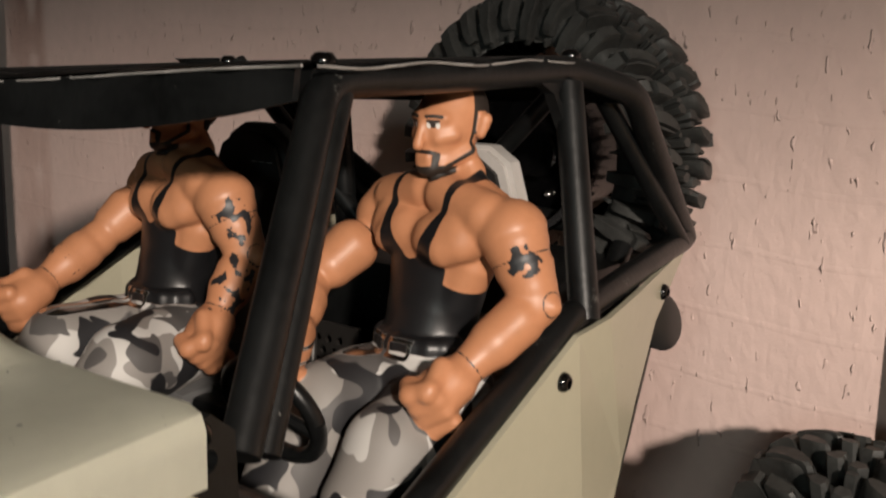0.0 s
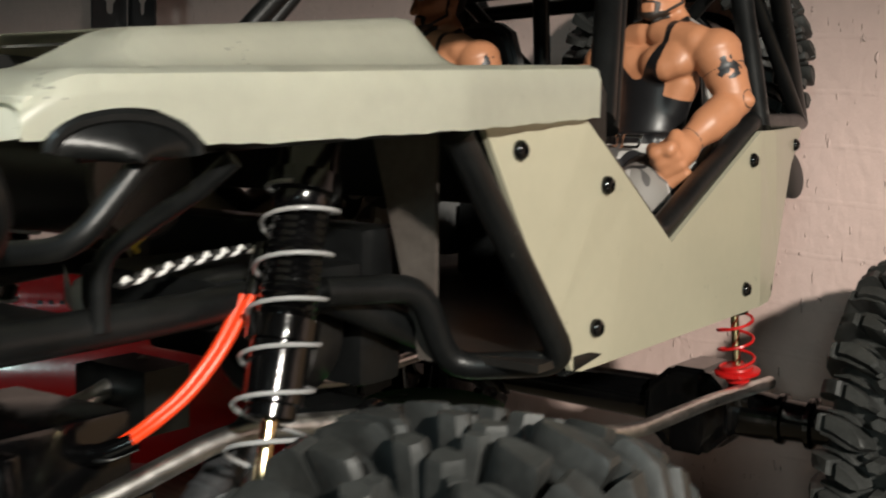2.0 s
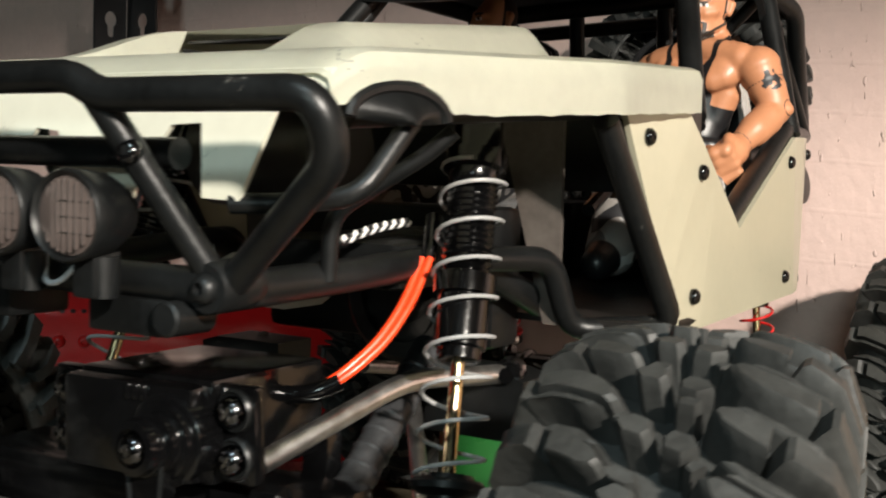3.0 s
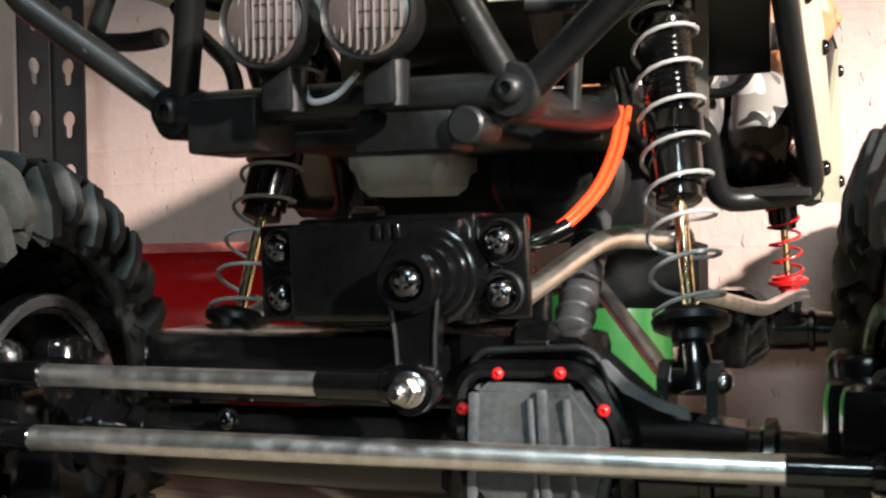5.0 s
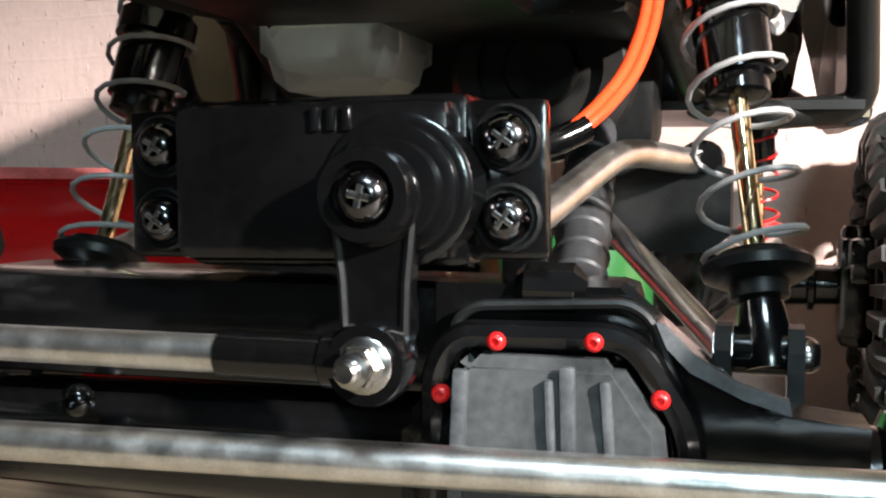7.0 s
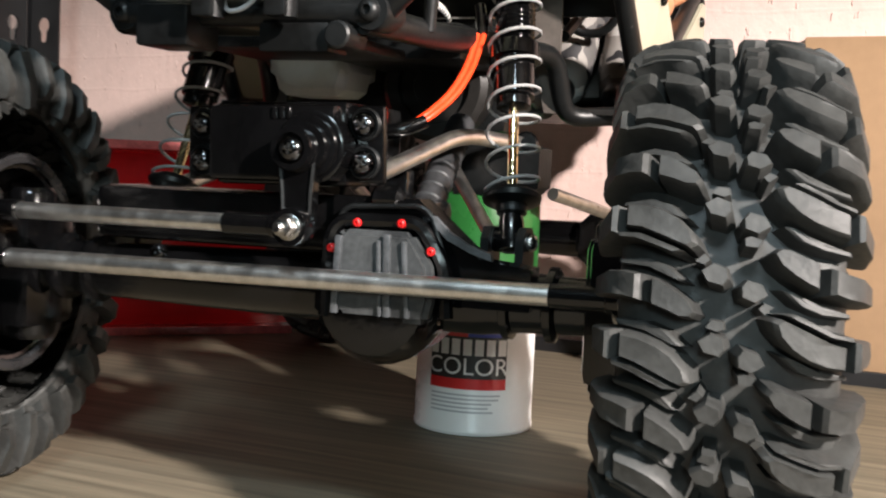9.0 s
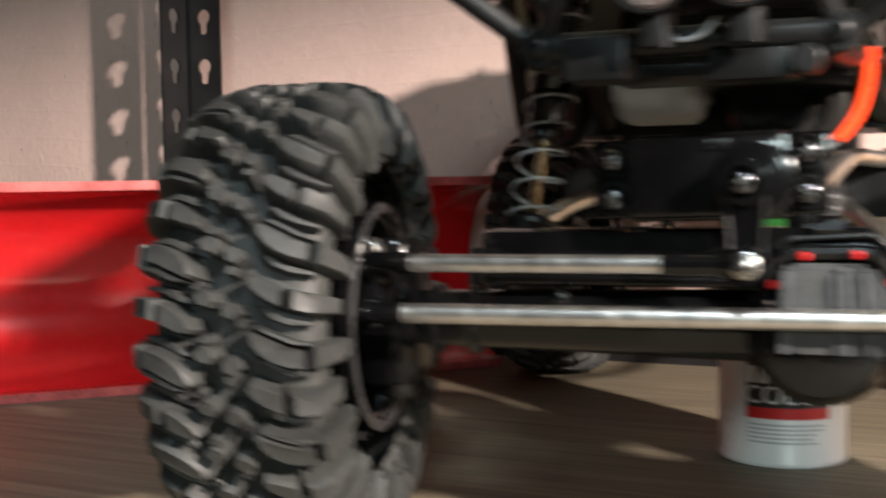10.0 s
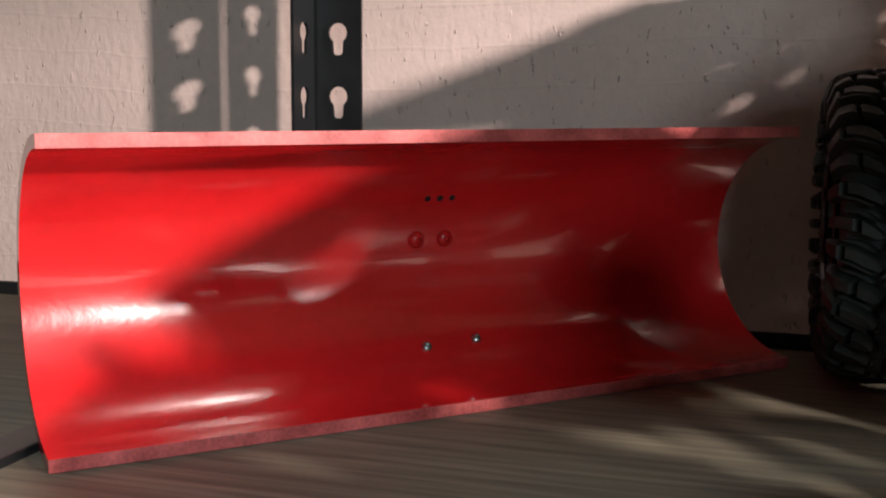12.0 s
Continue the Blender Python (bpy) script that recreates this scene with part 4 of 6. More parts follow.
bmesh.ops.solidify(bm, geom=bm.faces[:], thickness=0.0010)
roof = part("roof_sheet", bm, M_BLACK, car, "black roof sheet with a worn pale edge", smooth=False)
bm = bmesh.new()
sweep(bm, [(u * 1.004, v, 0.2476 + 0.0005 * math.sin(v * 160 + u * 40) - sag(u, v)) for u, v in edge], 0.00028, 5)
part("worn_edge", bm, M_EDGE, roof, "pale scuffed edge")
for x, y in ((0.0600, 0.1640), (-0.0600, 0.1640), (0.0620, 0.2540), (-0.0620, 0.2540)):
    screw(roof, (x, y, 0.2486 - sag(x, y)), (0, 0, 1), 0.0026)
# visor: the drooping front strip of the roof
bm = bmesh.new()
low = [(-0.062 + 0.122 * i / 16) for i in range(17)]
plate(bm, [(x, 0.2476 - sag(x, 0.1565)) for x in low] + [(x, 0.2310 + 0.0070 * ((x + 0.026) / 0.070) ** 2) for x in reversed(low)], 0.0016, lambda u, v, w: (u, 0.1565 - w - (0.249 - v) * 0.15, v))
part("visor_sheet", bm, M_BLACK, roof, "black drooping sheet above the windscreen", smooth=False)

# --- bumper ---
bump = tube("bumper", [(-0.0366, -0.0310, 0.1425), (-0.0705, -0.0430, 0.1690), (-0.0700, -0.0475, 0.1795), (-0.0255, -0.0500, 0.1792), (-0.0190, -0.0500, 0.1829), (0.0150, -0.0500, 0.1829), (0.0220, -0.0500, 0.1793), (0.0700, -0.0475, 0.1795), (0.0715, -0.0430, 0.1690), (0.0366, -0.0310, 0.1425)], 0.0032, 0.010, label="black tubular front bumper with bent corners")
bump.matrix_basis = pose(0.0020, 0.0010, 0.0022)
for s in (-1, 1):
    tube("bumper_brace", [(s * 0.0205, -0.0495, 0.1795), (s * 0.0366, -0.0320, 0.1430)], 0.0030, 0.006, parent=bump)
    screw(bump, (s * 0.0262, -0.0462, 0.1690), (0.2, -1, 0.2), 0.0026)
    bm = bmesh.new()
    lathe(bm, [(0, 0.0048), (0.001, 0.0052), (0.010, 0.0052), (0.013, 0.0045)], (s * 0.0366, -0.0365, 0.1435), (0, 1, 0.05), 18)
    hub = part("tube_end", bm, M_BLACK, bump, "round tube end with a socket screw")
    screw(hub, (s * 0.0366, -0.0366, 0.1435), (0, -1, 0), 0.0030, M_BLACK)
tube("bumper_lower_bar", [(-0.0366, -0.0340, 0.1435), (0.0366, -0.0340, 0.1435)], 0.0038, 0, parent=bump)
tube("radiator_tube", [(-0.0300, -0.0370, 0.1690), (0.0300, -0.0370, 0.1690)], 0.0032, 0, parent=bump)
bm = bmesh.new()
box(bm, (0.006, -0.038, 0.1330), (0.026, -0.026, 0.1405), 0.001)
lathe(bm, [(0, 0.0030), (0.0005, 0.0036), (0.011, 0.0036)], (0.0292, -0.0400, 0.1372), (0, 1, 0), 16)
part("mount_block", bm, M_BLACK, bump)
bm = bmesh.new()
box(bm, (-0.0290, -0.042, 0.1340), (-0.0130, -0.026, 0.1450), 0.0012)
part("mount_block", bm, M_BLACK, bump)


def lamp_unit(x):
    bm = bmesh.new()
    at = Vector((x, -0.0490, 0.1590))
    ax = Vector((0.06, -1, -0.02))
    lathe(bm, [(-0.011, 0.003), (-0.0105, 0.0060), (-0.006, 0.0082), (0, 0.0088), (0.002, 0.0090), (0.0028, 0.0085), (0.0022, 0.0079), (0.0010, 0.0077)], at, ax, 28)
    box(bm, (x - 0.003, -0.0470, 0.1430), (x + 0.003, -0.0400, 0.1520), 0.0008)
    lathe(bm, [(0, 0.0032), (0.008, 0.0034)], (x + 0.001, -0.0430, 0.1430), (0, 0, 1), 14)
    lp = part("spot_lamp", bm, M_BLACK, car, "round black spot lamp on the bumper")
    bm = bmesh.new()
    lathe(bm, [(0.0008, 0.0078), (0.0016, 0.0076), (0.0024, 0.0052), (0.0027, 0.001)], at, ax, 28)
    part("lens", bm, M_LENS, lp, "ribbed clear lens")
    for k in range(9):
        bm = bmesh.new()
        u = -0.0064 + 0.0016 * k
        w = math.sqrt(0.0073 ** 2 - u * u)
        sweep(bm, [(x + u + 0.0001, -0.0506 - 0.0011 * (1 - (u / 0.0076) ** 2), 0.1590 + w * q) for q in (-0.95, -0.5, 0, 0.5, 0.95)], 0.00034, 6)
        part("lens_flute", bm, M_LENS, lp)
    for k in range(3):
        bm = bmesh.new()
        z = 0.1556 + 0.0030 * k
        w = math.sqrt(max(1e-6, 0.0074 ** 2 - (z - 0.1590) ** 2))
        sweep(bm, [(x - w + 0.0007, -0.0508, z), (x, -0.0519, z + 0.0002), (x + w - 0.0006, -0.0508, z)], 0.00016, 6)
        part("lens_rib", bm, M_DARK, lp)


lamp_unit(-0.0032)
lamp_unit(0.0178)


# --- suspension ---
def shock(bottom, top, wire, cup, red=False):
    b, t = Vector(bottom), Vector(top)
    d = (t - b).normalized()
    length = (t - b).length
    k = length / 0.108
    bm = bmesh.new()
    lathe(bm, [(0.0405 * k, 0.0040), (0.041 * k, 0.0052), (0.0435 * k, 0.0052), (0.0440 * k, 0.0062), (0.0560 * k, 0.0062), (0.0562 * k, 0.0075), (0.0608 * k, 0.0075), (0.0612 * k, 0.0062)] + [(0.0615 * k + 0.0008 * i, 0.0062 if i % 2 else 0.0056) for i in range(30)] + [(0.0870 * k, 0.0062), (0.0875 * k, 0.0078), (0.0915 * k, 0.0080), (0.092 * k, 0.0066), (0.100 * k, 0.0062), (0.101 * k, 0.004)], b, d, 24)
    s = part("shock_absorber", bm, M_GLOSS, car, "coil-over shock absorber")
    bm = bmesh.new()
    lathe(bm, [(0.012 * k, 0.0016), (0.058 * k, 0.0016)], b, d, 12)
    part("shaft", bm, M_BRASS, s, "polished gold shaft")
    bm = bmesh.new()
    sweep(bm, helix(b + d * 0.0148 * k, b + d * 0.0880 * k, 0.0079 if not red else 0.0066, 8.6), 0.00052 if not red else 0.0006, 7)
    part("spring", bm, wire, s, "open coil spring")
    bm = bmesh.new()
    lathe(bm, [(0.0075 * k, 0.0034), (0.0080 * k, 0.0044), (0.0102 * k, 0.0046), (0.0106 * k, 0.0066), (0.0116 * k, 0.0084), (0.0130 * k, 0.0087), (0.0138 * k, 0.0080), (0.0140 * k, 0.0062), (0.0150 * k, 0.0058), (0.0152 * k, 0.0020)], b, d, 24)
    part("spring_cup", bm, cup, s)
    bm = bmesh.new()
    lathe(bm, [(-0.003, 0.0036), (0.000, 0.0042), (0.006 * k, 0.0036), (0.009 * k, 0.0030)], b, d, 16)
    lathe(bm, [(-0.0048, 0.0036), (0.0048, 0.0036)], b, (1, 0, 0), 16)
    part("rod_end", bm, M_GLOSS, s)
    return s


for s in (1, -1):
    shock((0.0634, 0.0140, 0.0874) if s > 0 else (-0.0560, 0.0170, 0.0862), (0.0490, 0.0510, 0.1890) if s > 0 else (-0.0490, 0.0530, 0.1870), M_SPRING, M_BLACK)
    shock((s * 0.0610, 0.2800, 0.0850), (s * 0.0560, 0.2700, 0.1720), M_REDPART, M_REDPART, True)
    # clevis on the axle with its bolt
    bm = bmesh.new()
    for q in (-1, 1):
        plate(bm, [(-0.006, -0.012), (0.006, -0.012), (0.006, 0.001), (0.003, 0.0042), (-0.003, 0.0042), (-0.006, 0.001)], 0.0024, lambda u, v, w: (s * 0.0636 + q * 0.0052 + w, 0.0140 + u, 0.0870 + v))
    clevis = part("shock_mount", bm, M_BLACK, car, smooth=False)
    screw(clevis, (s * 0.0690, 0.0140, 0.0870), (s, 0, 0), 0.0028, M_ZINC)
    bm = bmesh.new()
    lathe(bm, [(0, 0.0034), (0.003, 0.0034)], (s * 0.0586, 0.0140, 0.0870), (-s, 0, 0), 6)
    part("nut", bm, M_ZINC, clevis, smooth=False)


# --- axles ---
def axle(y, front):
    bm = bmesh.new()
    z = R_TYRE
    lathe(bm, [(-0.100, 0.0075), (-0.070, 0.0085), (-0.040, 0.0090), (0.012, 0.0100), (0.060, 0.0100), (0.072, 0.0085), (0.100, 0.0075)], (0, y, z), (1, 0, 0), 20)
    ob = part("axle", bm, M_GLOSS, car, "black solid axle housing")
    for x in (-0.078, 0.078, 0.066, -0.066):
        bm = bmesh.new()
        lathe(bm, [(0, 0.0080), (0.001, 0.0105), (0.003, 0.0105), (0.004, 0.0080)], (x, y, z), (1, 0, 0), 20)
        part("axle_collar", bm, M_GLOSS, ob)
    for s in (-1, 1):
        bm = bmesh.new()
        kx = -0.090 if front and s < 0 else s * 0.098
        box(bm, (kx - 0.008, y - 0.012, z - 0.020), (kx + 0.008, y + 0.012, z + 0.020), 0.004)
        lathe(bm, [(-0.024, 0.006), (-0.022, 0.0075), (0.022, 0.0075), (0.024, 0.006)], (kx, y, z), (0, 0, 1), 16)
        box(bm, (kx + s * 0.002 - 0.007, y - 0.022, z + 0.002), (kx + s * 0.002 + 0.007, y + 0.002, z + 0.020), 0.003)
        part("knuckle", bm, M_GLOSS, ob, "black steering knuckle")
    # diff pumpkin with a bolted cover
    f = -1 if front else 1
    bm = bmesh.new()
    n = 8
    out = [(0.0330 + 0.0205 * math.cos(radians(22.5 + 45 * i)), z + 0.0005 + 0.0195 * math.sin(radians(22.5 + 45 * i))) for i in range(n)]
    plate(bm, out, 0.030, lambda u, v, w: (u, y + f * (0.0135 + w), v))
    bmesh.ops.bevel(bm, geom=[e for e in bm.edges if e.calc_length() > 0.01], offset=0.002, segments=2, affect="EDGES")
    lathe(bm, [(-0.012, 0.010), (-0.011, 0.015), (-0.004, 0.0185), (0.004, 0.0185), (0.011, 0.015), (0.012, 0.010)], (0.0330, y + f * 0.006, z - 0.001), (0, 1, 0), 24)
    part("diff_housing", bm, M_GLOSS, ob, "black differential housing")
    if not front:
        return ob
    bm = bmesh.new()
    plate(bm, [(0.0200, 0.0870), (0.0215, 0.0885), (0.0410, 0.0885), (0.0470, 0.0800), (0.0480, 0.0720), (0.0460, 0.0640), (0.0220, 0.0640), (0.0190, 0.0680)], 0.006, lambda u, v, w: (u, -0.0185 - w - 0.0010 * math.cos((v - 0.0765) / 0.0125 * 1.5), v))
    bmesh.ops.bevel(bm, geom=[e for e in bm.edges if e.calc_face_angle(0) > 0.7], offset=0.0016, segments=2, affect="EDGES")
    cover = part("diff_cover", bm, M_COVER, ob, "grey scuffed ribbed differential cover", m=pose(0.0034, -0.0008, 0.0012))
    for x, r, top, lean in ((0.0206, 0.0010, 0.0868, 2), (0.0330, 0.0006, 0.0860, -3), (0.0352, 0.0010, 0.0878, -2), (0.0405, 0.0007, 0.0862, -5)):
        bm = bmesh.new()
        box(bm, (-r, -0.0200, -0.0105), (r, -0.0182, top - 0.0760), 0.0005, pose(x, 0, 0.0760, 0, lean, 0))
        part("cover_rib", bm, M_RIB, cover, "paler scuffed rib")
    bm = bmesh.new()
    sweep(bm, [(0.0165, -0.0150, 0.0640), (0.0165, -0.0150, 0.0860), (0.0195, -0.0150, 0.0908), (0.0425, -0.0150, 0.0912), (0.0500, -0.0150, 0.0800), (0.0510, -0.0150, 0.0660)], 0.0020, 8, 0.004)
    part("cover_flange", bm, M_GLOSS, ob, "black flange round the cover", m=pose(0.0034, -0.0008, 0.0012))
    for x, z in ((0.0286, 0.0915), (0.0413, 0.0919), (0.0499, 0.0849), (0.0212, 0.0842)):
        screw(ob, (x, -0.0178, z), (0, -1, 0), 0.0013, M_REDPART, "red bolt head")
    # red pinion showing through the lower opening
    bm = bmesh.new()
    for a in (-0.6, 0.6):
        box(bm, (-0.0012, -0.0010, 0.002), (0.0012, 0.0010, 0.0075), 0.0004, pose(0.0352, -0.0160, 0.0650, 0, math.degrees(a) + 180, 0))
    part("red_gear", bm, M_REDPART, ob, "red gear behind the cover")
    return ob


front_axle = axle(0.0, True)
front_axle.matrix_basis = pose(0.03, 0, 0, 0, 0, 2.5) @ pose(-0.03, 0, 0)
axle(BASE_L, False)
bm = bmesh.new()
plate(bm, [(0.0456, 0.0932), (0.0466, 0.0930), (0.0505, 0.0892), (0.0561, 0.0859), (0.0623, 0.0840), (0.0627, 0.0820), (0.0567, 0.0838), (0.0500, 0.0870), (0.0470, 0.0900)], 0.0022, lambda u, v, w: (u, -0.0150 - w, v))
part("truss_web", bm, M_RIB, front_axle, "grey worn truss web", smooth=False, m=pose(0.0034, -0.0006, 0.0012))
bm = bmesh.new()
box(bm, (-0.060, -0.010, 0.082), (0.046, 0.014, 0.098), 0.003)
plate(bm, [(0.0190, 0.0985), (0.0440, 0.0985), (0.0620, 0.0830), (0.0760, 0.0815), (0.0760, 0.0700), (0.0190, 0.0700)], 0.010, lambda u, v, w: (u, -0.0020 + w, v))
part("servo_mount", bm, M_GLOSS, front_axle, "black servo mount on the axle")
bm = bmesh.new()
sweep(bm, [(0.0185, -0.0135, 0.0700), (0.0188, -0.0135, 0.0925), (0.0215, -0.0135, 0.0945), (0.0420, -0.0135, 0.0955), (0.0450, -0.0135, 0.0935), (0.0500, -0.0135, 0.0800), (0.0520, -0.0135, 0.0700)], 0.0008, 8, 0.003)
part("truss_edge", bm, M_BLACK, front_axle, "raised black edge of the truss", m=pose(0.0034, -0.0006, 0.0012))
bm = bmesh.new()
lathe(bm, [(0, 0.0020), (0.0014, 0.0036), (0.0080, 0.0036), (0.0096, 0.0018)], (0.0270, -0.0110, 0.0974), (1, 0, 0), 8)
part("truss_boss", bm, M_GLOSS, front_axle, "glossy black chamfered boss", smooth=False, m=pose(0.0030, 0, 0.0006))
# Assumed filler block, placed to fit the camera's view and keep this gap dark.
bm = bmesh.new()
box(bm, (0.0225, 0.0170, 0.0900), (0.0300, 0.0240, 0.1062), 0.0012)
part("gap_filler_block", bm, M_GLOSS, front_axle, "assumed black filler block on the axle, hides the can from the camera")
for x, z in ((-0.036, 0.079), (0.0215, 0.078), (0.0205, 0.072)):
    screw(front_axle, (x, -0.0125, z), (0, -1, 0), 0.0026)

# steering servo
bm = bmesh.new()
box(bm, (-0.0160, -0.0210, 0.1000), (0.0245, 0.0180, 0.1230), 0.0016)
servo = part("servo", bm, M_GLOSS, car, "glossy black steering servo", m=pose(0.0054, -0.0200, 0.1123, 0, -1.3, 0) @ pose(-0.0044, 0.0225, -0.1117))
bm = bmesh.new()
box(bm, (-0.0155, -0.0265, 0.1010), (0.0235, -0.0195, 0.1220), 0.0022)
part("servo_cap", bm, M_GLOSS, servo)
for x0, x1 in ((-0.0265, -0.0150), (0.0230, 0.0345)):
    bm = bmesh.new()
    box(bm, (x0, -0.0190, 0.1010), (x1, -0.0155, 0.1220), 0.0010)
    part("mounting_ear", bm, M_GLOSS, servo)
bm = bmesh.new()
lathe(bm, [(-0.006, 0.0100), (0.0010, 0.0100), (0.0014, 0.0094), (0.0014, 0.0084), (0.0028, 0.0082), (0.0030, 0.0074), (0.0030, 0.0066), (0.0052, 0.0064), (0.0054, 0.0050)], (0.0168, -0.0262, 0.1103), (0, -1, 0), 32)
part("output_boss", bm, M_GLOSS, servo)
for x in (0.0294, -0.0207):
    for z in (0.1168, 0.1065):
        bm = bmesh.new()
        lathe(bm, [(0, 0.0046), (0.0010, 0.0046), (0.0015, 0.0042), (0.0008, 0.0036)], (x, -0.0190, z), (0, -1, 0), 18)
        part("washer", bm, M_BLACK, servo)
        sc = screw(servo, (x, -0.0203, z), (0, -1, 0), 0.0034, M_CHROME, "dark cross-head screw")
        bm = bmesh.new()
        for q in (0, 1):
            box(bm, (x - (0.0016 if q else 0.0004), -0.0229, z - (0.0004 if q else 0.0016)), (x + (0.0016 if q else 0.0004), -0.0222, z + (0.0004 if q else 0.0016)), 0.0002, pose(x, 0, z) @ pose(0, 0, 0, 0, 35, 0) @ pose(-x, 0, -z))
        part("cross_slot", bm, M_ZINC, sc, "bright cross recess", smooth=False)
for k in range(3):
    bm = bmesh.new()
    box(bm, (0.0050 + 0.0022 * k, -0.0272, 0.1180), (0.0061 + 0.0022 * k, -0.0255, 0.1213), 0.0004)
    part("vent_rib", bm, M_GLOSS, servo)
bm = bmesh.new()
lathe(bm, [(0, 0.0060), (0.003, 0.0062), (0.0048, 0.0058), (0.005, 0.0042), (0.0036, 0.0040)], (0.0148, -0.0300, 0.1098), (0, -1, 0), 24)
arm = [(0.0098, 0.1080), (0.0202, 0.1080), (0.0192, 0.0990), (0.0188, 0.0900), (0.0180, 0.0865), (0.0150, 0.0848), (0.0120, 0.0865), (0.0112, 0.0900), (0.0108, 0.0990)]
plate(bm, arm, 0.0045, lambda u, v, w: (u, -0.0312 - w, v))
horn = part("servo_horn", bm, M_GLOSS, servo, "black servo arm with a raised rim")
bm = bmesh.new()
sweep(bm, [(u, -0.0313, v) for u, v in arm[1:] + arm[:1]], 0.0006, 6)
part("horn_rim", bm, M_BLACK, horn, "worn rim")
bm = bmesh.new()
lathe(bm, [(-0.002, 0.0060), (0.0030, 0.0062), (0.0036, 0.0060), (0.0038, 0.0048), (0.0022, 0.0044), (0.0020, 0.0010)], (0.0152, -0.0290, 0.1095), (0, -1, 0), 24)
part("horn_hub", bm, M_GLOSS, horn, "round hub ring of the servo arm")
sc = screw(horn, (0.0150, -0.0340, 0.1097), (0, -1, 0), 0.0036, M_CHROME, "cross-head screw")
bm = bmesh.new()
for q in (0, 1):
    box(bm, (0.0150 - (0.0020 if q else 0.0005), -0.0366, 0.1097 - (0.0005 if q else 0.0020)), (0.0150 + (0.0020 if q else 0.0005), -0.0359, 0.1097 + (0.0005 if q else 0.0020)), 0.0002, pose(0.0150, 0, 0.1097) @ pose(0, 0, 0, 0, 12, 0) @ pose(-0.0150, 0, -0.1097))
part("cross_slot", bm, M_ZINC, sc, "bright cross recess", smooth=False)

# steering rods
def rod(a, b, r, name):
    a, b = Vector(a), Vector(b)
    d = (b - a).normalized()
    bm = bmesh.new()
    sweep(bm, [a + d * 0.014, b - d * 0.014], r, 18)
    ob = part(name, bm, M_STEEL, car, "polished steel steering rod")
    for p, q in ((a, 1), (b, -1)):
        bm = bmesh.new()
        lathe(bm, [(0.001, 0.0040), (0.006, 0.0036), (0.0065, 0.0031), (0.0205, 0.0031), (0.021, 0.0026)], p, d * q, 16)
        lathe(bm, [(-0.0032, 0.0050), (-0.002, 0.0054), (0.002, 0.0054), (0.0032, 0.0050)], p, (0, 1, 0), 20)
        e = part("rod_end", bm, M_GLOSS, ob, "black plastic rod end")
        bm = bmesh.new()
        lathe(bm, [(0.0030, 0.0028), (0.0056, 0.0028), (0.0060, 0.0024)], p, (0, -1, 0), 6)
        part("nut", bm, M_ZINC, e, smooth=False)
        bm = bmesh.new()
        lathe(bm, [(0.0026, 0.0034), (0.0033, 0.0036), (0.0036, 0.0032)], p, (0, -1, 0), 18)
        part("washer", bm, M_ZINC, e)
        bm = bmesh.new()
        lathe(bm, [(0.0060, 0.0022), (0.0078, 0.0022), (0.0080, 0.0015), (0.0094, 0.0015), (0.0098, 0.0011)], p, (0, -1, 0), 12)
        part("stud", bm, M_ZINC, e)
    return ob


rod((-0.0970, -0.0318, 0.0753), (0.1055, -0.0200, 0.0766), 0.0028, "tie_rod")
rod((-0.0945, -0.0295, 0.0893), (0.0166, -0.0300, 0.0900), 0.0025, "drag_link")
for s in (-1, 1):
    for z in (0.0925, 0.0745):
        bm = bmesh.new()
        lathe(bm, [(0, 0.0042), (0.002, 0.0042), (0.0022, 0.0030), (0.005, 0.0028)], (0.1023, -0.0120, z - 0.0025) if s > 0 else (-0.0893, -0.0200, z), (0, -1, 0), 16)
        part("knuckle_bolt", bm, M_ZINC, front_axle, "bright knuckle bolt")
# links from the axles to the frame
tube("upper_link", [(0.0280, -0.0060, 0.1040), (0.0383, 0.0380, 0.1180), (0.0470, 0.0620, 0.1165), (0.0500, 0.0700, 0.1165)], 0.0026, 0.010, M_STEEL, "bent steel suspension link")
tube("lower_link", [(0.0580, 0.0160, 0.0862), (0.0300, 0.0535, 0.1082)], 0.0021, 0.01, M_STEEL, "bent steel suspension link")
tube("lower_link", [(-0.0620, 0.0040, 0.0900), (-0.0470, 0.0400, 0.1045), (-0.0430, 0.0560, 0.1060), (-0.0420, 0.0800, 0.1150)], 0.0028, 0.01, M_STEEL, "bent steel suspension link")
for s in (-1, 1):
    tube("rear_link", [(s * 0.0430, 0.1350, 0.0990), (s * 0.0590, 0.1900, 0.0890), (s * 0.0640, 0.2450, 0.0905), (s * 0.0660, 0.3000, 0.0880)], 0.0026, 0.012, M_STEEL, "bent steel suspension link")
for at in ((0.0500, 0.0700, 0.1165),):
    bm = bmesh.new()
    lathe(bm, [(-0.0035, 0.0034), (-0.0025, 0.0042), (0.0025, 0.0042), (0.0035, 0.0034)], at, (0.3, -1, 0), 16)
    lathe(bm, [(-0.0065, 0.0022), (0.0065, 0.0022)], at, (0.3, -1, 0), 6)
    part("link_end", bm, M_GLOSS, car, "black link end with bolt")
bm = bmesh.new()
sweep(bm, [(0.0345, 0.0100, 0.0850), (0.0295, 0.0620, 0.1220)], 0.0046, 18)
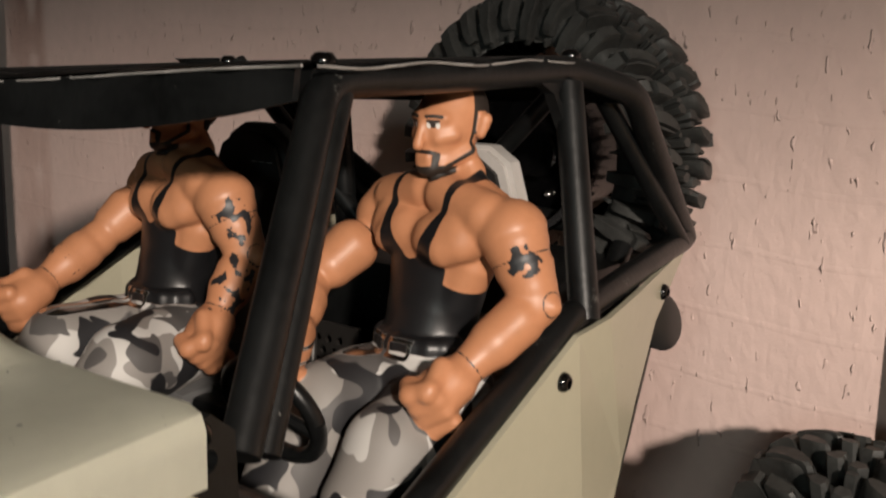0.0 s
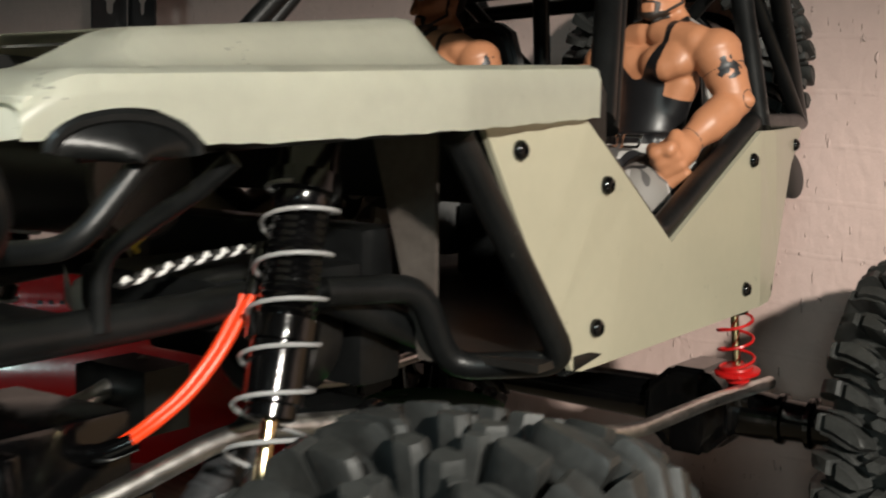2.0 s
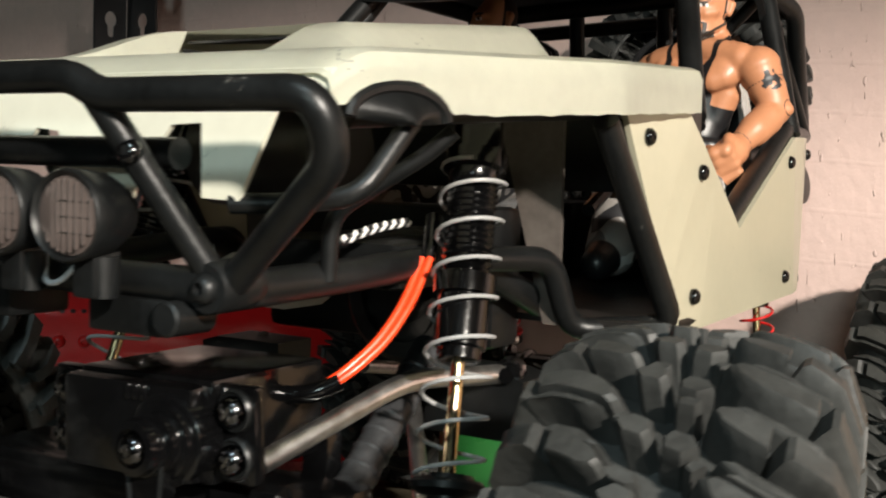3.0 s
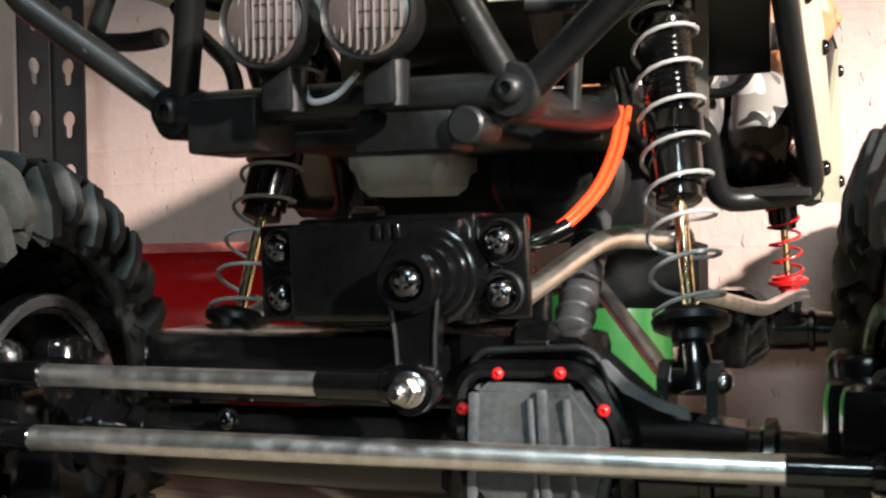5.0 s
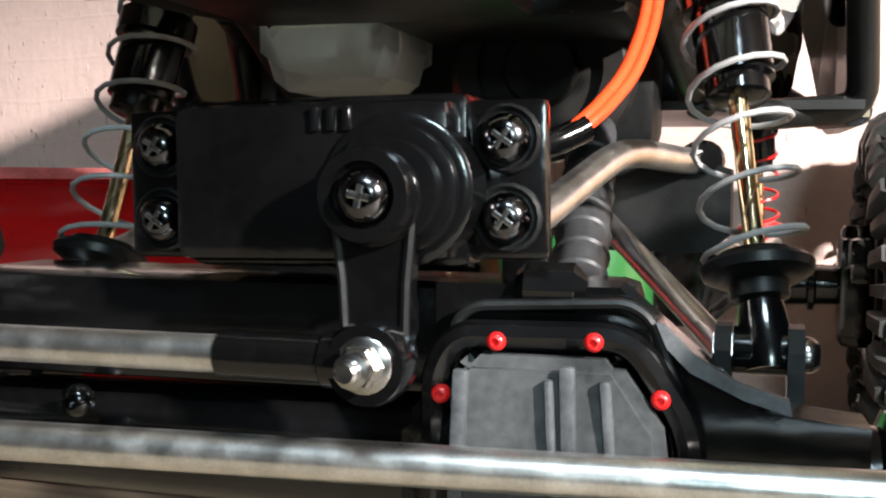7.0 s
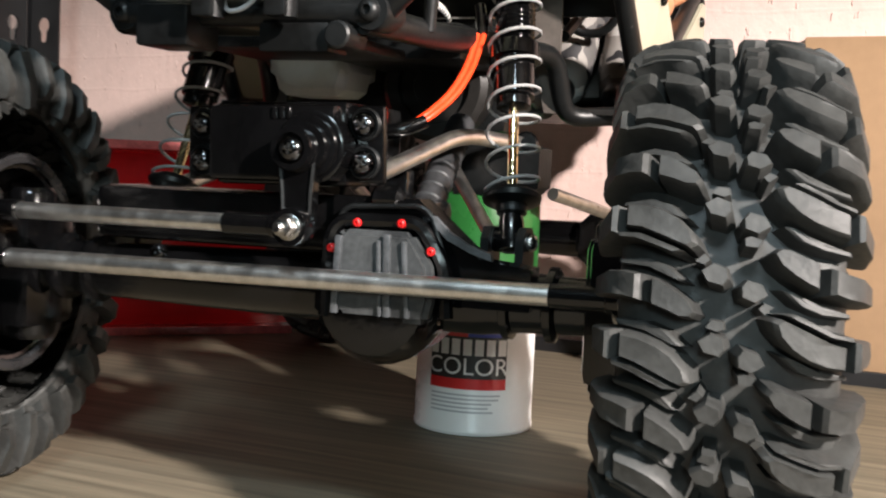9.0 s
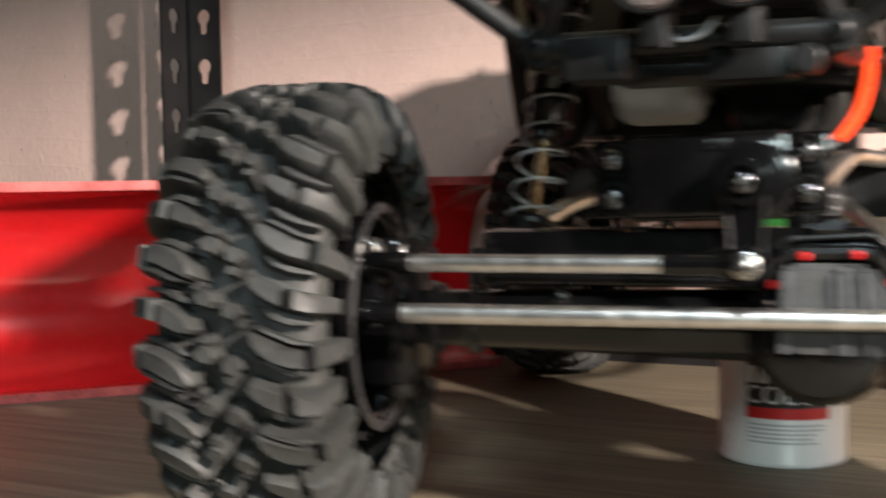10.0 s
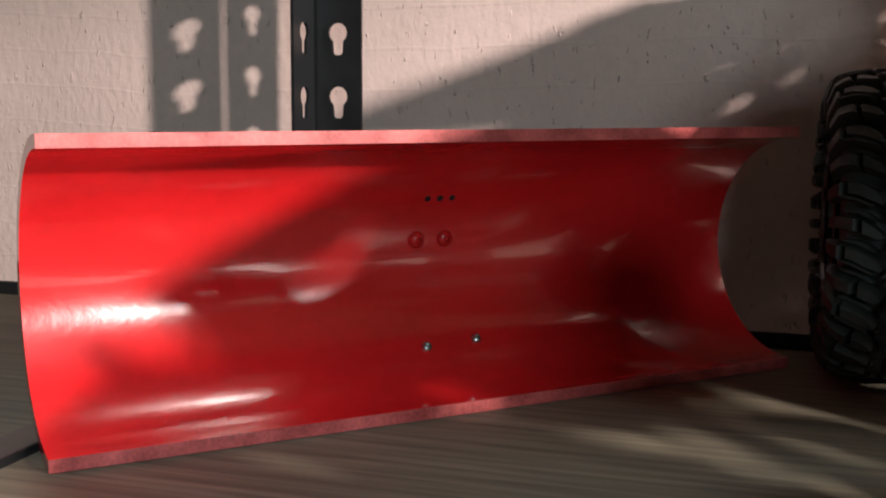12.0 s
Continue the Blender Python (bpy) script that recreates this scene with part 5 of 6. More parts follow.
for k in range(9):
    p0, p1 = Vector((0.0345, 0.0100, 0.0850)), Vector((0.0295, 0.0620, 0.1220))
    at = p0 + (p1 - p0) * (0.12 + 0.09 * k)
    lathe(bm, [(-0.0010, 0.0044), (-0.0003, 0.0050), (0.0003, 0.0050), (0.0010, 0.0044)], at, p1 - p0, 18)
part("drive_shaft", bm, M_DULL, car, "scuffed dark ribbed drive shaft")

# --- inside the front frame ---
bm = bmesh.new()
box(bm, (-0.040, 0.078, 0.120), (0.040, 0.095, 0.160), 0.003)
part("chassis_block", bm, M_BLACK, car, "black chassis block under the frame")
for q in (-1, 1):
    bm = bmesh.new()
    plate(bm, [(0.026, 0.0985), (0.052, 0.0985), (0.056, 0.1020), (0.056, 0.1150), (0.050, 0.1168), (0.026, 0.1168)], 0.016, lambda u, v, w: (q * u, 0.082 + w, v))
    part("chassis_rail", bm, M_BLACK, car, "black lower rail of the chassis", smooth=False)
bm = bmesh.new()
box(bm, (-0.006, 0.030, 0.140), (0.040, 0.079, 0.152), 0.003)
part("gearbox", bm, M_BLACK, car, "black gearbox case")
bm = bmesh.new()
box(bm, (-0.024, -0.016, 0.1385), (0.026, 0.020, 0.1420), 0.0012)
part("front_plate", bm, M_BLACK, car, "black plate under the front frame")
bm = bmesh.new()
plate(bm, [(-0.0330, 0.1298), (-0.0090, 0.1298), (-0.0060, 0.1405), (-0.0085, 0.1445), (-0.0335, 0.1445), (-0.0364, 0.1405)], 0.022, lambda u, v, w: (u, 0.070 + w - (0.022 if w > 0 else 0), v))
bmesh.ops.bevel(bm, geom=bm.edges[:], offset=0.0024, segments=1, affect="EDGES")
part("white_reservoir", bm, M_TANK, car, "translucent white plastic gear cover", smooth=False)
bm = bmesh.new()
lathe(bm, [(0, 0.0180), (0.002, 0.0190), (0.010, 0.0190), (0.012, 0.0170), (0.012, 0.0130), (0.010, 0.0125), (0.010, 0.0080), (0.012, 0.0070)], (0.0180, 0.0760, 0.1350), (0, -1, 0), 30)
part("gear_disc", bm, M_DARK, car, "dark round spur gear cover")
bm = bmesh.new()
lathe(bm, [(0, 0.0125), (0.001, 0.0135), (0.038, 0.0135), (0.040, 0.0110), (0.042, 0.004)], (0.030, 0.020, 0.1730), (-1, 0, 0), 24)
part("motor_can", bm, M_DARK, car, "dark motor can under the bonnet")
# bulkhead plates in front of the cab
for s in (-1, 1):
    bm = bmesh.new()
    plate(bm, [(0.036, 0.1870), (0.0565, 0.1870), (0.0560, 0.1500), (0.0555, 0.1280), (0.051, 0.1280), (0.044, 0.1560)], 0.0016, lambda u, v, w: (s * u, 0.0855 + w + (0.187 - v) * 0.05, v))
    part("bulkhead_plate", bm, M_BULK, car, "thin smoky brown bulkhead plate", smooth=False)
bm = bmesh.new()
plate(bm, [(-0.082, 0.092), (0.082, 0.092), (0.082, 0.250), (0.058, 0.320), (-0.058, 0.320), (-0.082, 0.250)], 0.0020, lambda u, v, w: (u, v, 0.1300 + w + max(0, v - 0.24) * 0.35))
part("floor_pan", bm, M_DARK, car, "dark cab floor plate", smooth=False)
bm = bmesh.new()
box(bm, (-0.070, 0.1130, 0.165), (0.070, 0.1170, 0.192), 0.001)
part("firewall", bm, M_BLACK, car, "black dash panel")
bm = bmesh.new()
box(bm, (-0.050, 0.262, 0.14), (0.050, 0.325, 0.185), 0.004)
part("rear_box", bm, M_BLACK, car, "black box behind the seats")

# wires
for dx, dy in ((0.0, 0.0), (0.0013, -0.0010), (-0.0004, -0.0020)):
    tube("servo_wire", [(0.0342 + dx, 0.0120 + dy, 0.1203), (0.0370 + dx, 0.0155 + dy, 0.1232), (0.0408 + dx, 0.0225 + dy, 0.1292), (0.0430 + dx, 0.0300 + dy, 0.1380), (0.0434 + dx, 0.0370 + dy, 0.1485)], 0.0010, 0.012, M_ORANGE, "orange silicone servo wire")
tube("wire_sleeve", [(0.0230, 0.0070, 0.1165), (0.0310, 0.0085, 0.1178), (0.0358, 0.0125, 0.1207)], 0.0022, 0.004, M_GLOSS, "black shrink sleeve")
tube("wire_sleeve", [(0.0438, 0.0360, 0.1465), (0.0434, 0.0385, 0.1510), (0.0405, 0.0440, 0.1580)], 0.0021, 0.004, M_GLOSS, "black shrink sleeve")
for k, mat in enumerate((M_WHITE, M_INK)):
    bm = bmesh.new()
    pts = []
    for i in range(110):
        t = i / 109
        a = t * 44 + k * math.pi
        pts.append((0.0401 - 0.0137 * t, 0.0056 + 0.0488 * t + 0.0006 * math.cos(a), 0.1534 + 0.0025 * t + 0.0008 * math.sin(t * 3.14) + 0.0007 * math.sin(a)))
    sweep(bm, pts, 0.0006, 7)
    part("twisted_wire", bm, mat, car, "twisted black and white wire")
tube("yellow_wire", [(0.030, 0.018, 0.158), (0.036, 0.012, 0.160), (0.040, 0.014, 0.164)], 0.0006, 0.004, M_YELLOW, "thin yellow wire")
tube("lamp_wire", [(-0.001, -0.040, 0.1500), (0.001, -0.042, 0.1445), (0.008, -0.044, 0.1450), (0.011, -0.041, 0.1500)], 0.0006, 0.004, M_GREYINK, "thin grey lamp wire")

# steering wheel
bm = bmesh.new()
c, d = Vector((0.0470, 0.1630, 0.1765)), Vector((0, 1, 0.45)).normalized()
u, v = frame_of(d)
ringp = [c + 0.0120 * (math.cos(6.2832 * i / 28) * u + math.sin(6.2832 * i / 28) * v) for i in range(29)]
sweep(bm, ringp, 0.0019, 10)
for a in (0.3, 2.4, 4.5):
    sweep(bm, [c, c + 0.0120 * (math.cos(a) * u + math.sin(a) * v)], 0.0014, 8)
sweep(bm, [c, c - d * 0.042], 0.0022, 8)
part("steering_wheel", bm, M_BLACK, car, "small black steering wheel")


def seat(x):
    bm = bmesh.new()
    out = [(-0.0200, 0.150), (-0.0215, 0.190), (-0.0180, 0.206), (-0.0120, 0.2225), (-0.0060, 0.2262), (0.0060, 0.2262), (0.0120, 0.2225), (0.0180, 0.206), (0.0215, 0.190), (0.0200, 0.150)]
    plate(bm, out, 0.0070, lambda p, q, w: (x + p, 0.2390 + w * 1.0 + (q - 0.15) * 0.07, q))
    bmesh.ops.bevel(bm, geom=[e for e in bm.edges if e.calc_face_angle(0) > 0.8], offset=0.0014, segments=2, affect="EDGES")
    box(bm, (x - 0.020, 0.190, 0.140), (x + 0.020, 0.240, 0.160), 0.004)
    s = part("seat", bm, M_SEATRIM if x > 0 else M_SEAT, car, "moulded bucket seat with a dark headrest")
    bm = bmesh.new()
    plate(bm, [(-0.0190, 0.185), (-0.0165, 0.204), (-0.0105, 0.2200), (-0.0050, 0.2236), (0.0050, 0.2236), (0.0105, 0.2200), (0.0165, 0.204), (0.0190, 0.185)], 0.0012, lambda p, q, w: (x + p, 0.2300 + w + (q - 0.15) * 0.07, q))
    h = part("headrest_pad", bm, M_INK, s, "black headrest pad", smooth=False)
    for k in range(3):
        bm = bmesh.new()
        box(bm, (x + 0.0020 + 0.0030 * k, 0.2334, 0.2130), (x + 0.0042 + 0.0030 * k, 0.2339, 0.2158))
        part("printed_bar", bm, M_WHITE, h, "white printed bar", smooth=False)
    return s


seat(0.0430)
seat(-0.0330)
bm = bmesh.new()
box(bm, (-0.010, 0.190, 0.134), (0.012, 0.245, 0.160), 0.002)
part("centre_console", bm, M_BLACK, car, "low black centre console")
bm = bmesh.new()
sweep(bm, [(0.0100, 0.2150, 0.1600), (0.0100, 0.2150, 0.1790)], 0.0011, 10)
part("gear_lever", bm, M_STEEL, car, "thin steel lever")
bm = bmesh.new()
hole = lambda u, v, k: [(u + 0.0013 * math.cos(6.2832 * i / 6), v + 0.0013 * math.sin(6.2832 * i / 6)) for i in range(6)]  # noqa: E731
plate(bm, [(-0.012, 0.160), (0.014, 0.160), (0.014, 0.174), (-0.012, 0.174)], 0.0010, lambda u, v, w: (u, 0.2300 + w, v), [hole(-0.009 + 0.004 * a + (0.002 if b % 2 else 0), 0.1625 + 0.0034 * b, 0) for a in range(5) for b in range(3)])
part("perforated_plate", bm, M_DARK, car, "dark perforated metal plate", smooth=False)


# ---- dolls: one plain mesh each, blended from rounded limbs ----
def doll(name, prims, mats, lo, hi, paint, step=0.0008, blend=0.0015):
    """Rounded limbs (a, b, ra, rb, material) blended into one closed skin; each face takes the nearest limb's material."""
    ax = [np.arange(l, h + step, step) for l, h in zip(lo, hi)]
    gx, gy, gz = np.meshgrid(*ax, indexing="ij")
    pts = np.stack([gx, gy, gz], -1).astype(np.float32)

    def dist(q, a, b, ra, rb, sq):
        a, b = np.array(a, np.float32), np.array(b, np.float32)
        ab = b - a
        t = np.clip(((q - a) @ ab) / max(1e-9, float(ab @ ab)), 0, 1)
        off = (q - (a + t[..., None] * ab)) / np.array(sq, np.float32)
        return (np.sqrt((off ** 2).sum(-1)) - (ra + (rb - ra) * t)) * min(sq)

    total = np.zeros(gx.shape, np.float32)
    for a, b, ra, rb, m, sq in prims:
        reach = max(ra, rb) * max(sq) + 0.008
        box_lo, box_hi = np.minimum(a, b) - reach, np.maximum(a, b) + reach
        sl = tuple(slice(max(0, int((l - o) / step)), int((h - o) / step) + 2) for l, h, o in zip(box_lo, box_hi, lo))
        total[sl] += np.exp(np.clip(-dist(pts[sl], a, b, ra, rb, sq) / (blend * 0.45), -40, 40))
    f = -np.log(total + 1e-18) * blend * 0.45
    ins = f < 0
    nx, ny, nz = (s - 1 for s in f.shape)
    cnt = np.zeros((nx, ny, nz), np.int32)
    acc = np.zeros((nx, ny, nz, 3), np.float32)
    num = np.zeros((nx, ny, nz), np.float32)
    corners = [(i, j, k) for i in (0, 1) for j in (0, 1) for k in (0, 1)]
    cut = lambda arr, c: arr[c[0]:c[0] + nx, c[1]:c[1] + ny, c[2]:c[2] + nz]  # noqa: E731
    for c in corners:
        cnt += cut(ins, c)
    for c in corners:
        for d in range(3):
            if c[d] == 0:
                e = list(c)
                e[d] = 1
                fa, fb = cut(f, c), cut(f, e)
                sign = (fa < 0) != (fb < 0)
                t = np.where(sign, fa / np.where(sign, fa - fb, 1), 0)
                p = np.zeros((nx, ny, nz, 3), np.float32) + np.array(c, np.float32)
                p[..., d] += t
                acc += p * sign[..., None]
                num += sign
    use = (cnt > 0) & (cnt < 8)
    ids = -np.ones(use.shape, np.int64)
    ids[use] = np.arange(use.sum())
    cell = np.argwhere(use)
    verts = np.array(lo) + (cell + acc[use] / num[use][:, None]) * step
    faces = []
    for d in range(3):
        u, v = (d + 1) % 3, (d + 2) % 3
        sl = [slice(1, -1)] * 3
        sl[d] = slice(0, -1)
        a = ins[tuple(sl)]
        sl2 = list(sl)
        sl2[d] = slice(1, None)
        b = ins[tuple(sl2)]
        for flip, mask in ((False, a & ~b), (True, ~a & b)):
            idx = np.argwhere(mask)
            idx[:, u] += 1
            idx[:, v] += 1
            quad = []
            for du, dv in ((0, 0), (1, 0), (1, 1), (0, 1)):
                q = idx.copy()
                q[:, u] -= du
                q[:, v] -= dv
                quad.append(ids[q[:, 0], q[:, 1], q[:, 2]])
            quad = np.stack(quad[::-1] if flip else quad, -1)
            faces.append(quad)
    faces = np.concatenate(faces)
    faces = faces[(faces >= 0).all(1)]
    me = bpy.data.meshes.new(name)
    me.from_pydata(verts.tolist(), [], faces.tolist())
    for m in mats:
        me.materials.append(m)
    q = verts.astype(np.float32)
    near = {k: np.full(len(q), 0.05, np.float32) for k in (TRUNK, ARM, HEAD, VINYL, CAMO)}
    for a, b, ra, rb, m, sq in prims:
        near[m] = np.minimum(near[m], dist(q, a, b, ra, rb, sq))
    for field, value in paint(verts, near).items():
        me.attributes.new(field, "FLOAT", "POINT").data.foreach_set("value", np.clip(value * 1000, -3, 3).astype(np.float32))
    me.update()
    me.shade_smooth()
    return new(name, me)


TRUNK, ARM, HEAD, VINYL, CAMO = range(5)
ONE = (1, 1, 1)
HS, HZ = 1.05, 0.0204  # size and height of the heads


def seated_man(cx, sy, sz, turn, twist, l_elbow, l_fist, r_elbow, r_fist, l_knee, l_foot, r_knee, r_foot):
    """Limbs of a seated muscular doll: cx its middle, sy and sz the shoulders' place, turn the head's."""
    P = []
    add = lambda a, b, ra, rb, m, sq=ONE: P.append((a, b, ra * (HS if m == HEAD else 1), rb * (HS if m == HEAD else 1), m, sq))  # noqa: E731
    c, n = math.cos(radians(turn)), math.sin(radians(turn))

    def hd(a, b, h):
        return (cx + (a * c + b * n) * HS, sy + (b * c - a * n) * HS, sz + HZ + h * HS)

    tc, tn = math.cos(radians(twist)), math.sin(radians(twist))

    def tr(a, b, h):
        return (cx + a * tc + b * tn, sy - a * tn + b * tc, sz + h)

    # trunk
    add(tr(0, -0.008, -0.036), tr(0, -0.005, -0.024), 0.0098, 0.0094, TRUNK, (1.18, 0.95, 1))
    add(tr(0, -0.004, -0.022), tr(0, -0.001, -0.008), 0.0098, 0.0112, TRUNK, (1.25, 0.9, 1))
    for s in (-1, 1):
        add(tr(s * 0.0062, -0.0072, -0.0050), tr(s * 0.0118, -0.0055, -0.0030), 0.0066, 0.0066, TRUNK, (1.1, 0.85, 1))
        add(tr(s * 0.002, 0.001, 0.0085), tr(s * 0.0165, 0.001, 0.0010), 0.0044, 0.0056, TRUNK)
        add(tr(s * 0.0035, -0.0040, 0.0052), tr(s * 0.0170, -0.0030, 0.0018), 0.0050, 0.0058, TRUNK)
        add(tr(s * 0.0105, -0.0015, -0.0110), tr(s * 0.0080, -0.0035, -0.0200), 0.0058, 0.0048, TRUNK)
    for s in (-1, 1):
        add(tr(s * 0.0100, -0.0098, -0.0062), tr(s * 0.0125, -0.0085, -0.0052), 0.0042, 0.0040, TRUNK, (1.2, 0.8, 1))
        add(tr(s * 0.0060, 0.0020, 0.0105), tr(s * 0.0040, 0.0015, 0.0140), 0.0030, 0.0026, TRUNK)
    # belt
    for k in range(8):
        a0, a1 = radians(20 * k - 70), radians(20 * k - 50)
        add(tr(0.0122 * math.sin(a0), -0.0062 - 0.0100 * math.cos(a0), -0.0300), tr(0.0122 * math.sin(a1), -0.0062 - 0.0100 * math.cos(a1), -0.0300), 0.0019, 0.0019, VINYL, (1, 1, 1.3))
    # neck and head
    add((cx, sy + 0.001, sz + 0.006), hd(0, 0.0005, -0.0085), 0.0058, 0.0054, TRUNK)
    add(hd(0, -0.0008, 0.0012), hd(0, 0.0012, 0.0032), 0.0078, 0.0082, HEAD, (0.9, 1, 1.1))
    add(hd(0, -0.0042, -0.0052), hd(0, -0.0040, 0.0010), 0.0046, 0.0056, HEAD)
    add(hd(0, -0.0108, -0.0034), hd(0, -0.0094, 0.0016), 0.0013, 0.0008, HEAD)
    add(hd(0, -0.0076, -0.0086), hd(0, -0.0070, -0.0082), 0.0022, 0.0022, HEAD, (1.3, 1, 0.9))
    add(hd(-0.0014, -0.0090, -0.0057), hd(0.0014, -0.0090, -0.0057), 0.0007, 0.0007, HEAD)
    add(hd(-0.0013, -0.0088, -0.0070), hd(0.0013, -0.0088, -0.0070), 0.0008, 0.0008, HEAD)
    for s in (-1, 1):
        add(hd(s * 0.0012, -0.0086, 0.0030), hd(s * 0.0046, -0.0070, 0.0026), 0.0010, 0.0009, HEAD)
        add(hd(s * 0.0030, -0.0074, -0.0018), hd(s * 0.0052, -0.0050, -0.0010), 0.0016, 0.0016, HEAD)
        add(hd(s * 0.0060, -0.0005, -0.0048), hd(s * 0.0030, -0.0062, -0.0078), 0.0017, 0.0016, HEAD)
        add(hd(s * 0.0078, 0.0012, -0.0010), hd(s * 0.0082, 0.0022, 0.0022), 0.0011, 0.0015, HEAD)
    # arms
    for s, elbow, fist in ((1, l_elbow, l_fist), (-1, r_elbow, r_fist)):
        sh, e, h = Vector(tr(s * 0.0225, 0.0005, -0.0018)), Vector(elbow), Vector(fist)
        w = (h - e).normalized()
        add(sh, sh + (e - sh) * 0.12, 0.0082, 0.0076, ARM)
        add(sh + (e - sh) * 0.52, sh + (e - sh) * 0.74, 0.0068, 0.0060, ARM)
        add(e, e + w * 0.001, 0.0053, 0.0053, ARM)
        add(e + w * 0.006, e + (h - e) * 0.5, 0.0059, 0.0056, ARM)
        add(e + (h - e) * 0.5, e + (h - e) * 0.82, 0.0053, 0.0041, ARM)
        add(h, h + w * 0.0046, 0.0058, 0.0060, ARM, (1, 1, 0.95))
        out = Vector((s, -0.15, 0)).normalized()
        add(e + out * 0.0036, e + out * 0.0042, 0.0024, 0.0022, ARM)
        side = w.cross(Vector((0, 0, 1))).normalized() * s
        up = side.cross(w).normalized()
        up = up * (1 if up.z > 0 else -1)
        for k in range(4):
            o = h + w * 0.0075 + up * (0.0050 - 0.0034 * k)
            add(o + side * 0.0022, o + w * 0.0016 - side * 0.0010, 0.0022, 0.0023, ARM)
            add(o + w * 0.0016 - side * 0.0010, o - w * 0.0020 - side * 0.0046, 0.0022, 0.0019, ARM)
        add(h + up * 0.0050 - side * 0.0010, h + w * 0.0068 + up * 0.0044 - side * 0.0046, 0.0022, 0.0019, ARM)
    # legs
    for s, k, ft in ((1, l_knee, l_foot), (-1, r_knee, r_foot)):
        hp = Vector((cx + s * 0.0090, sy - 0.010, sz - 0.0425))
        k, ft = Vector(k), Vector(ft)
        add(hp, hp + (k - hp) * 0.5, 0.0112, 0.0115, CAMO)
        add(hp + (k - hp) * 0.5, k, 0.0115, 0.0105, CAMO)
        add(k, k + (ft - k) * 0.5, 0.0104, 0.0108, CAMO)
        add(k + (ft - k) * 0.5, ft, 0.0108, 0.0090, CAMO)
        add(ft, ft + Vector((0, -0.012, -0.004)), 0.0066, 0.0056, VINYL)
    add((cx, sy - 0.010, sz - 0.0405), (cx, sy - 0.012, sz - 0.0390), 0.0112, 0.0108, CAMO, (1.25, 1, 0.9))
    return P


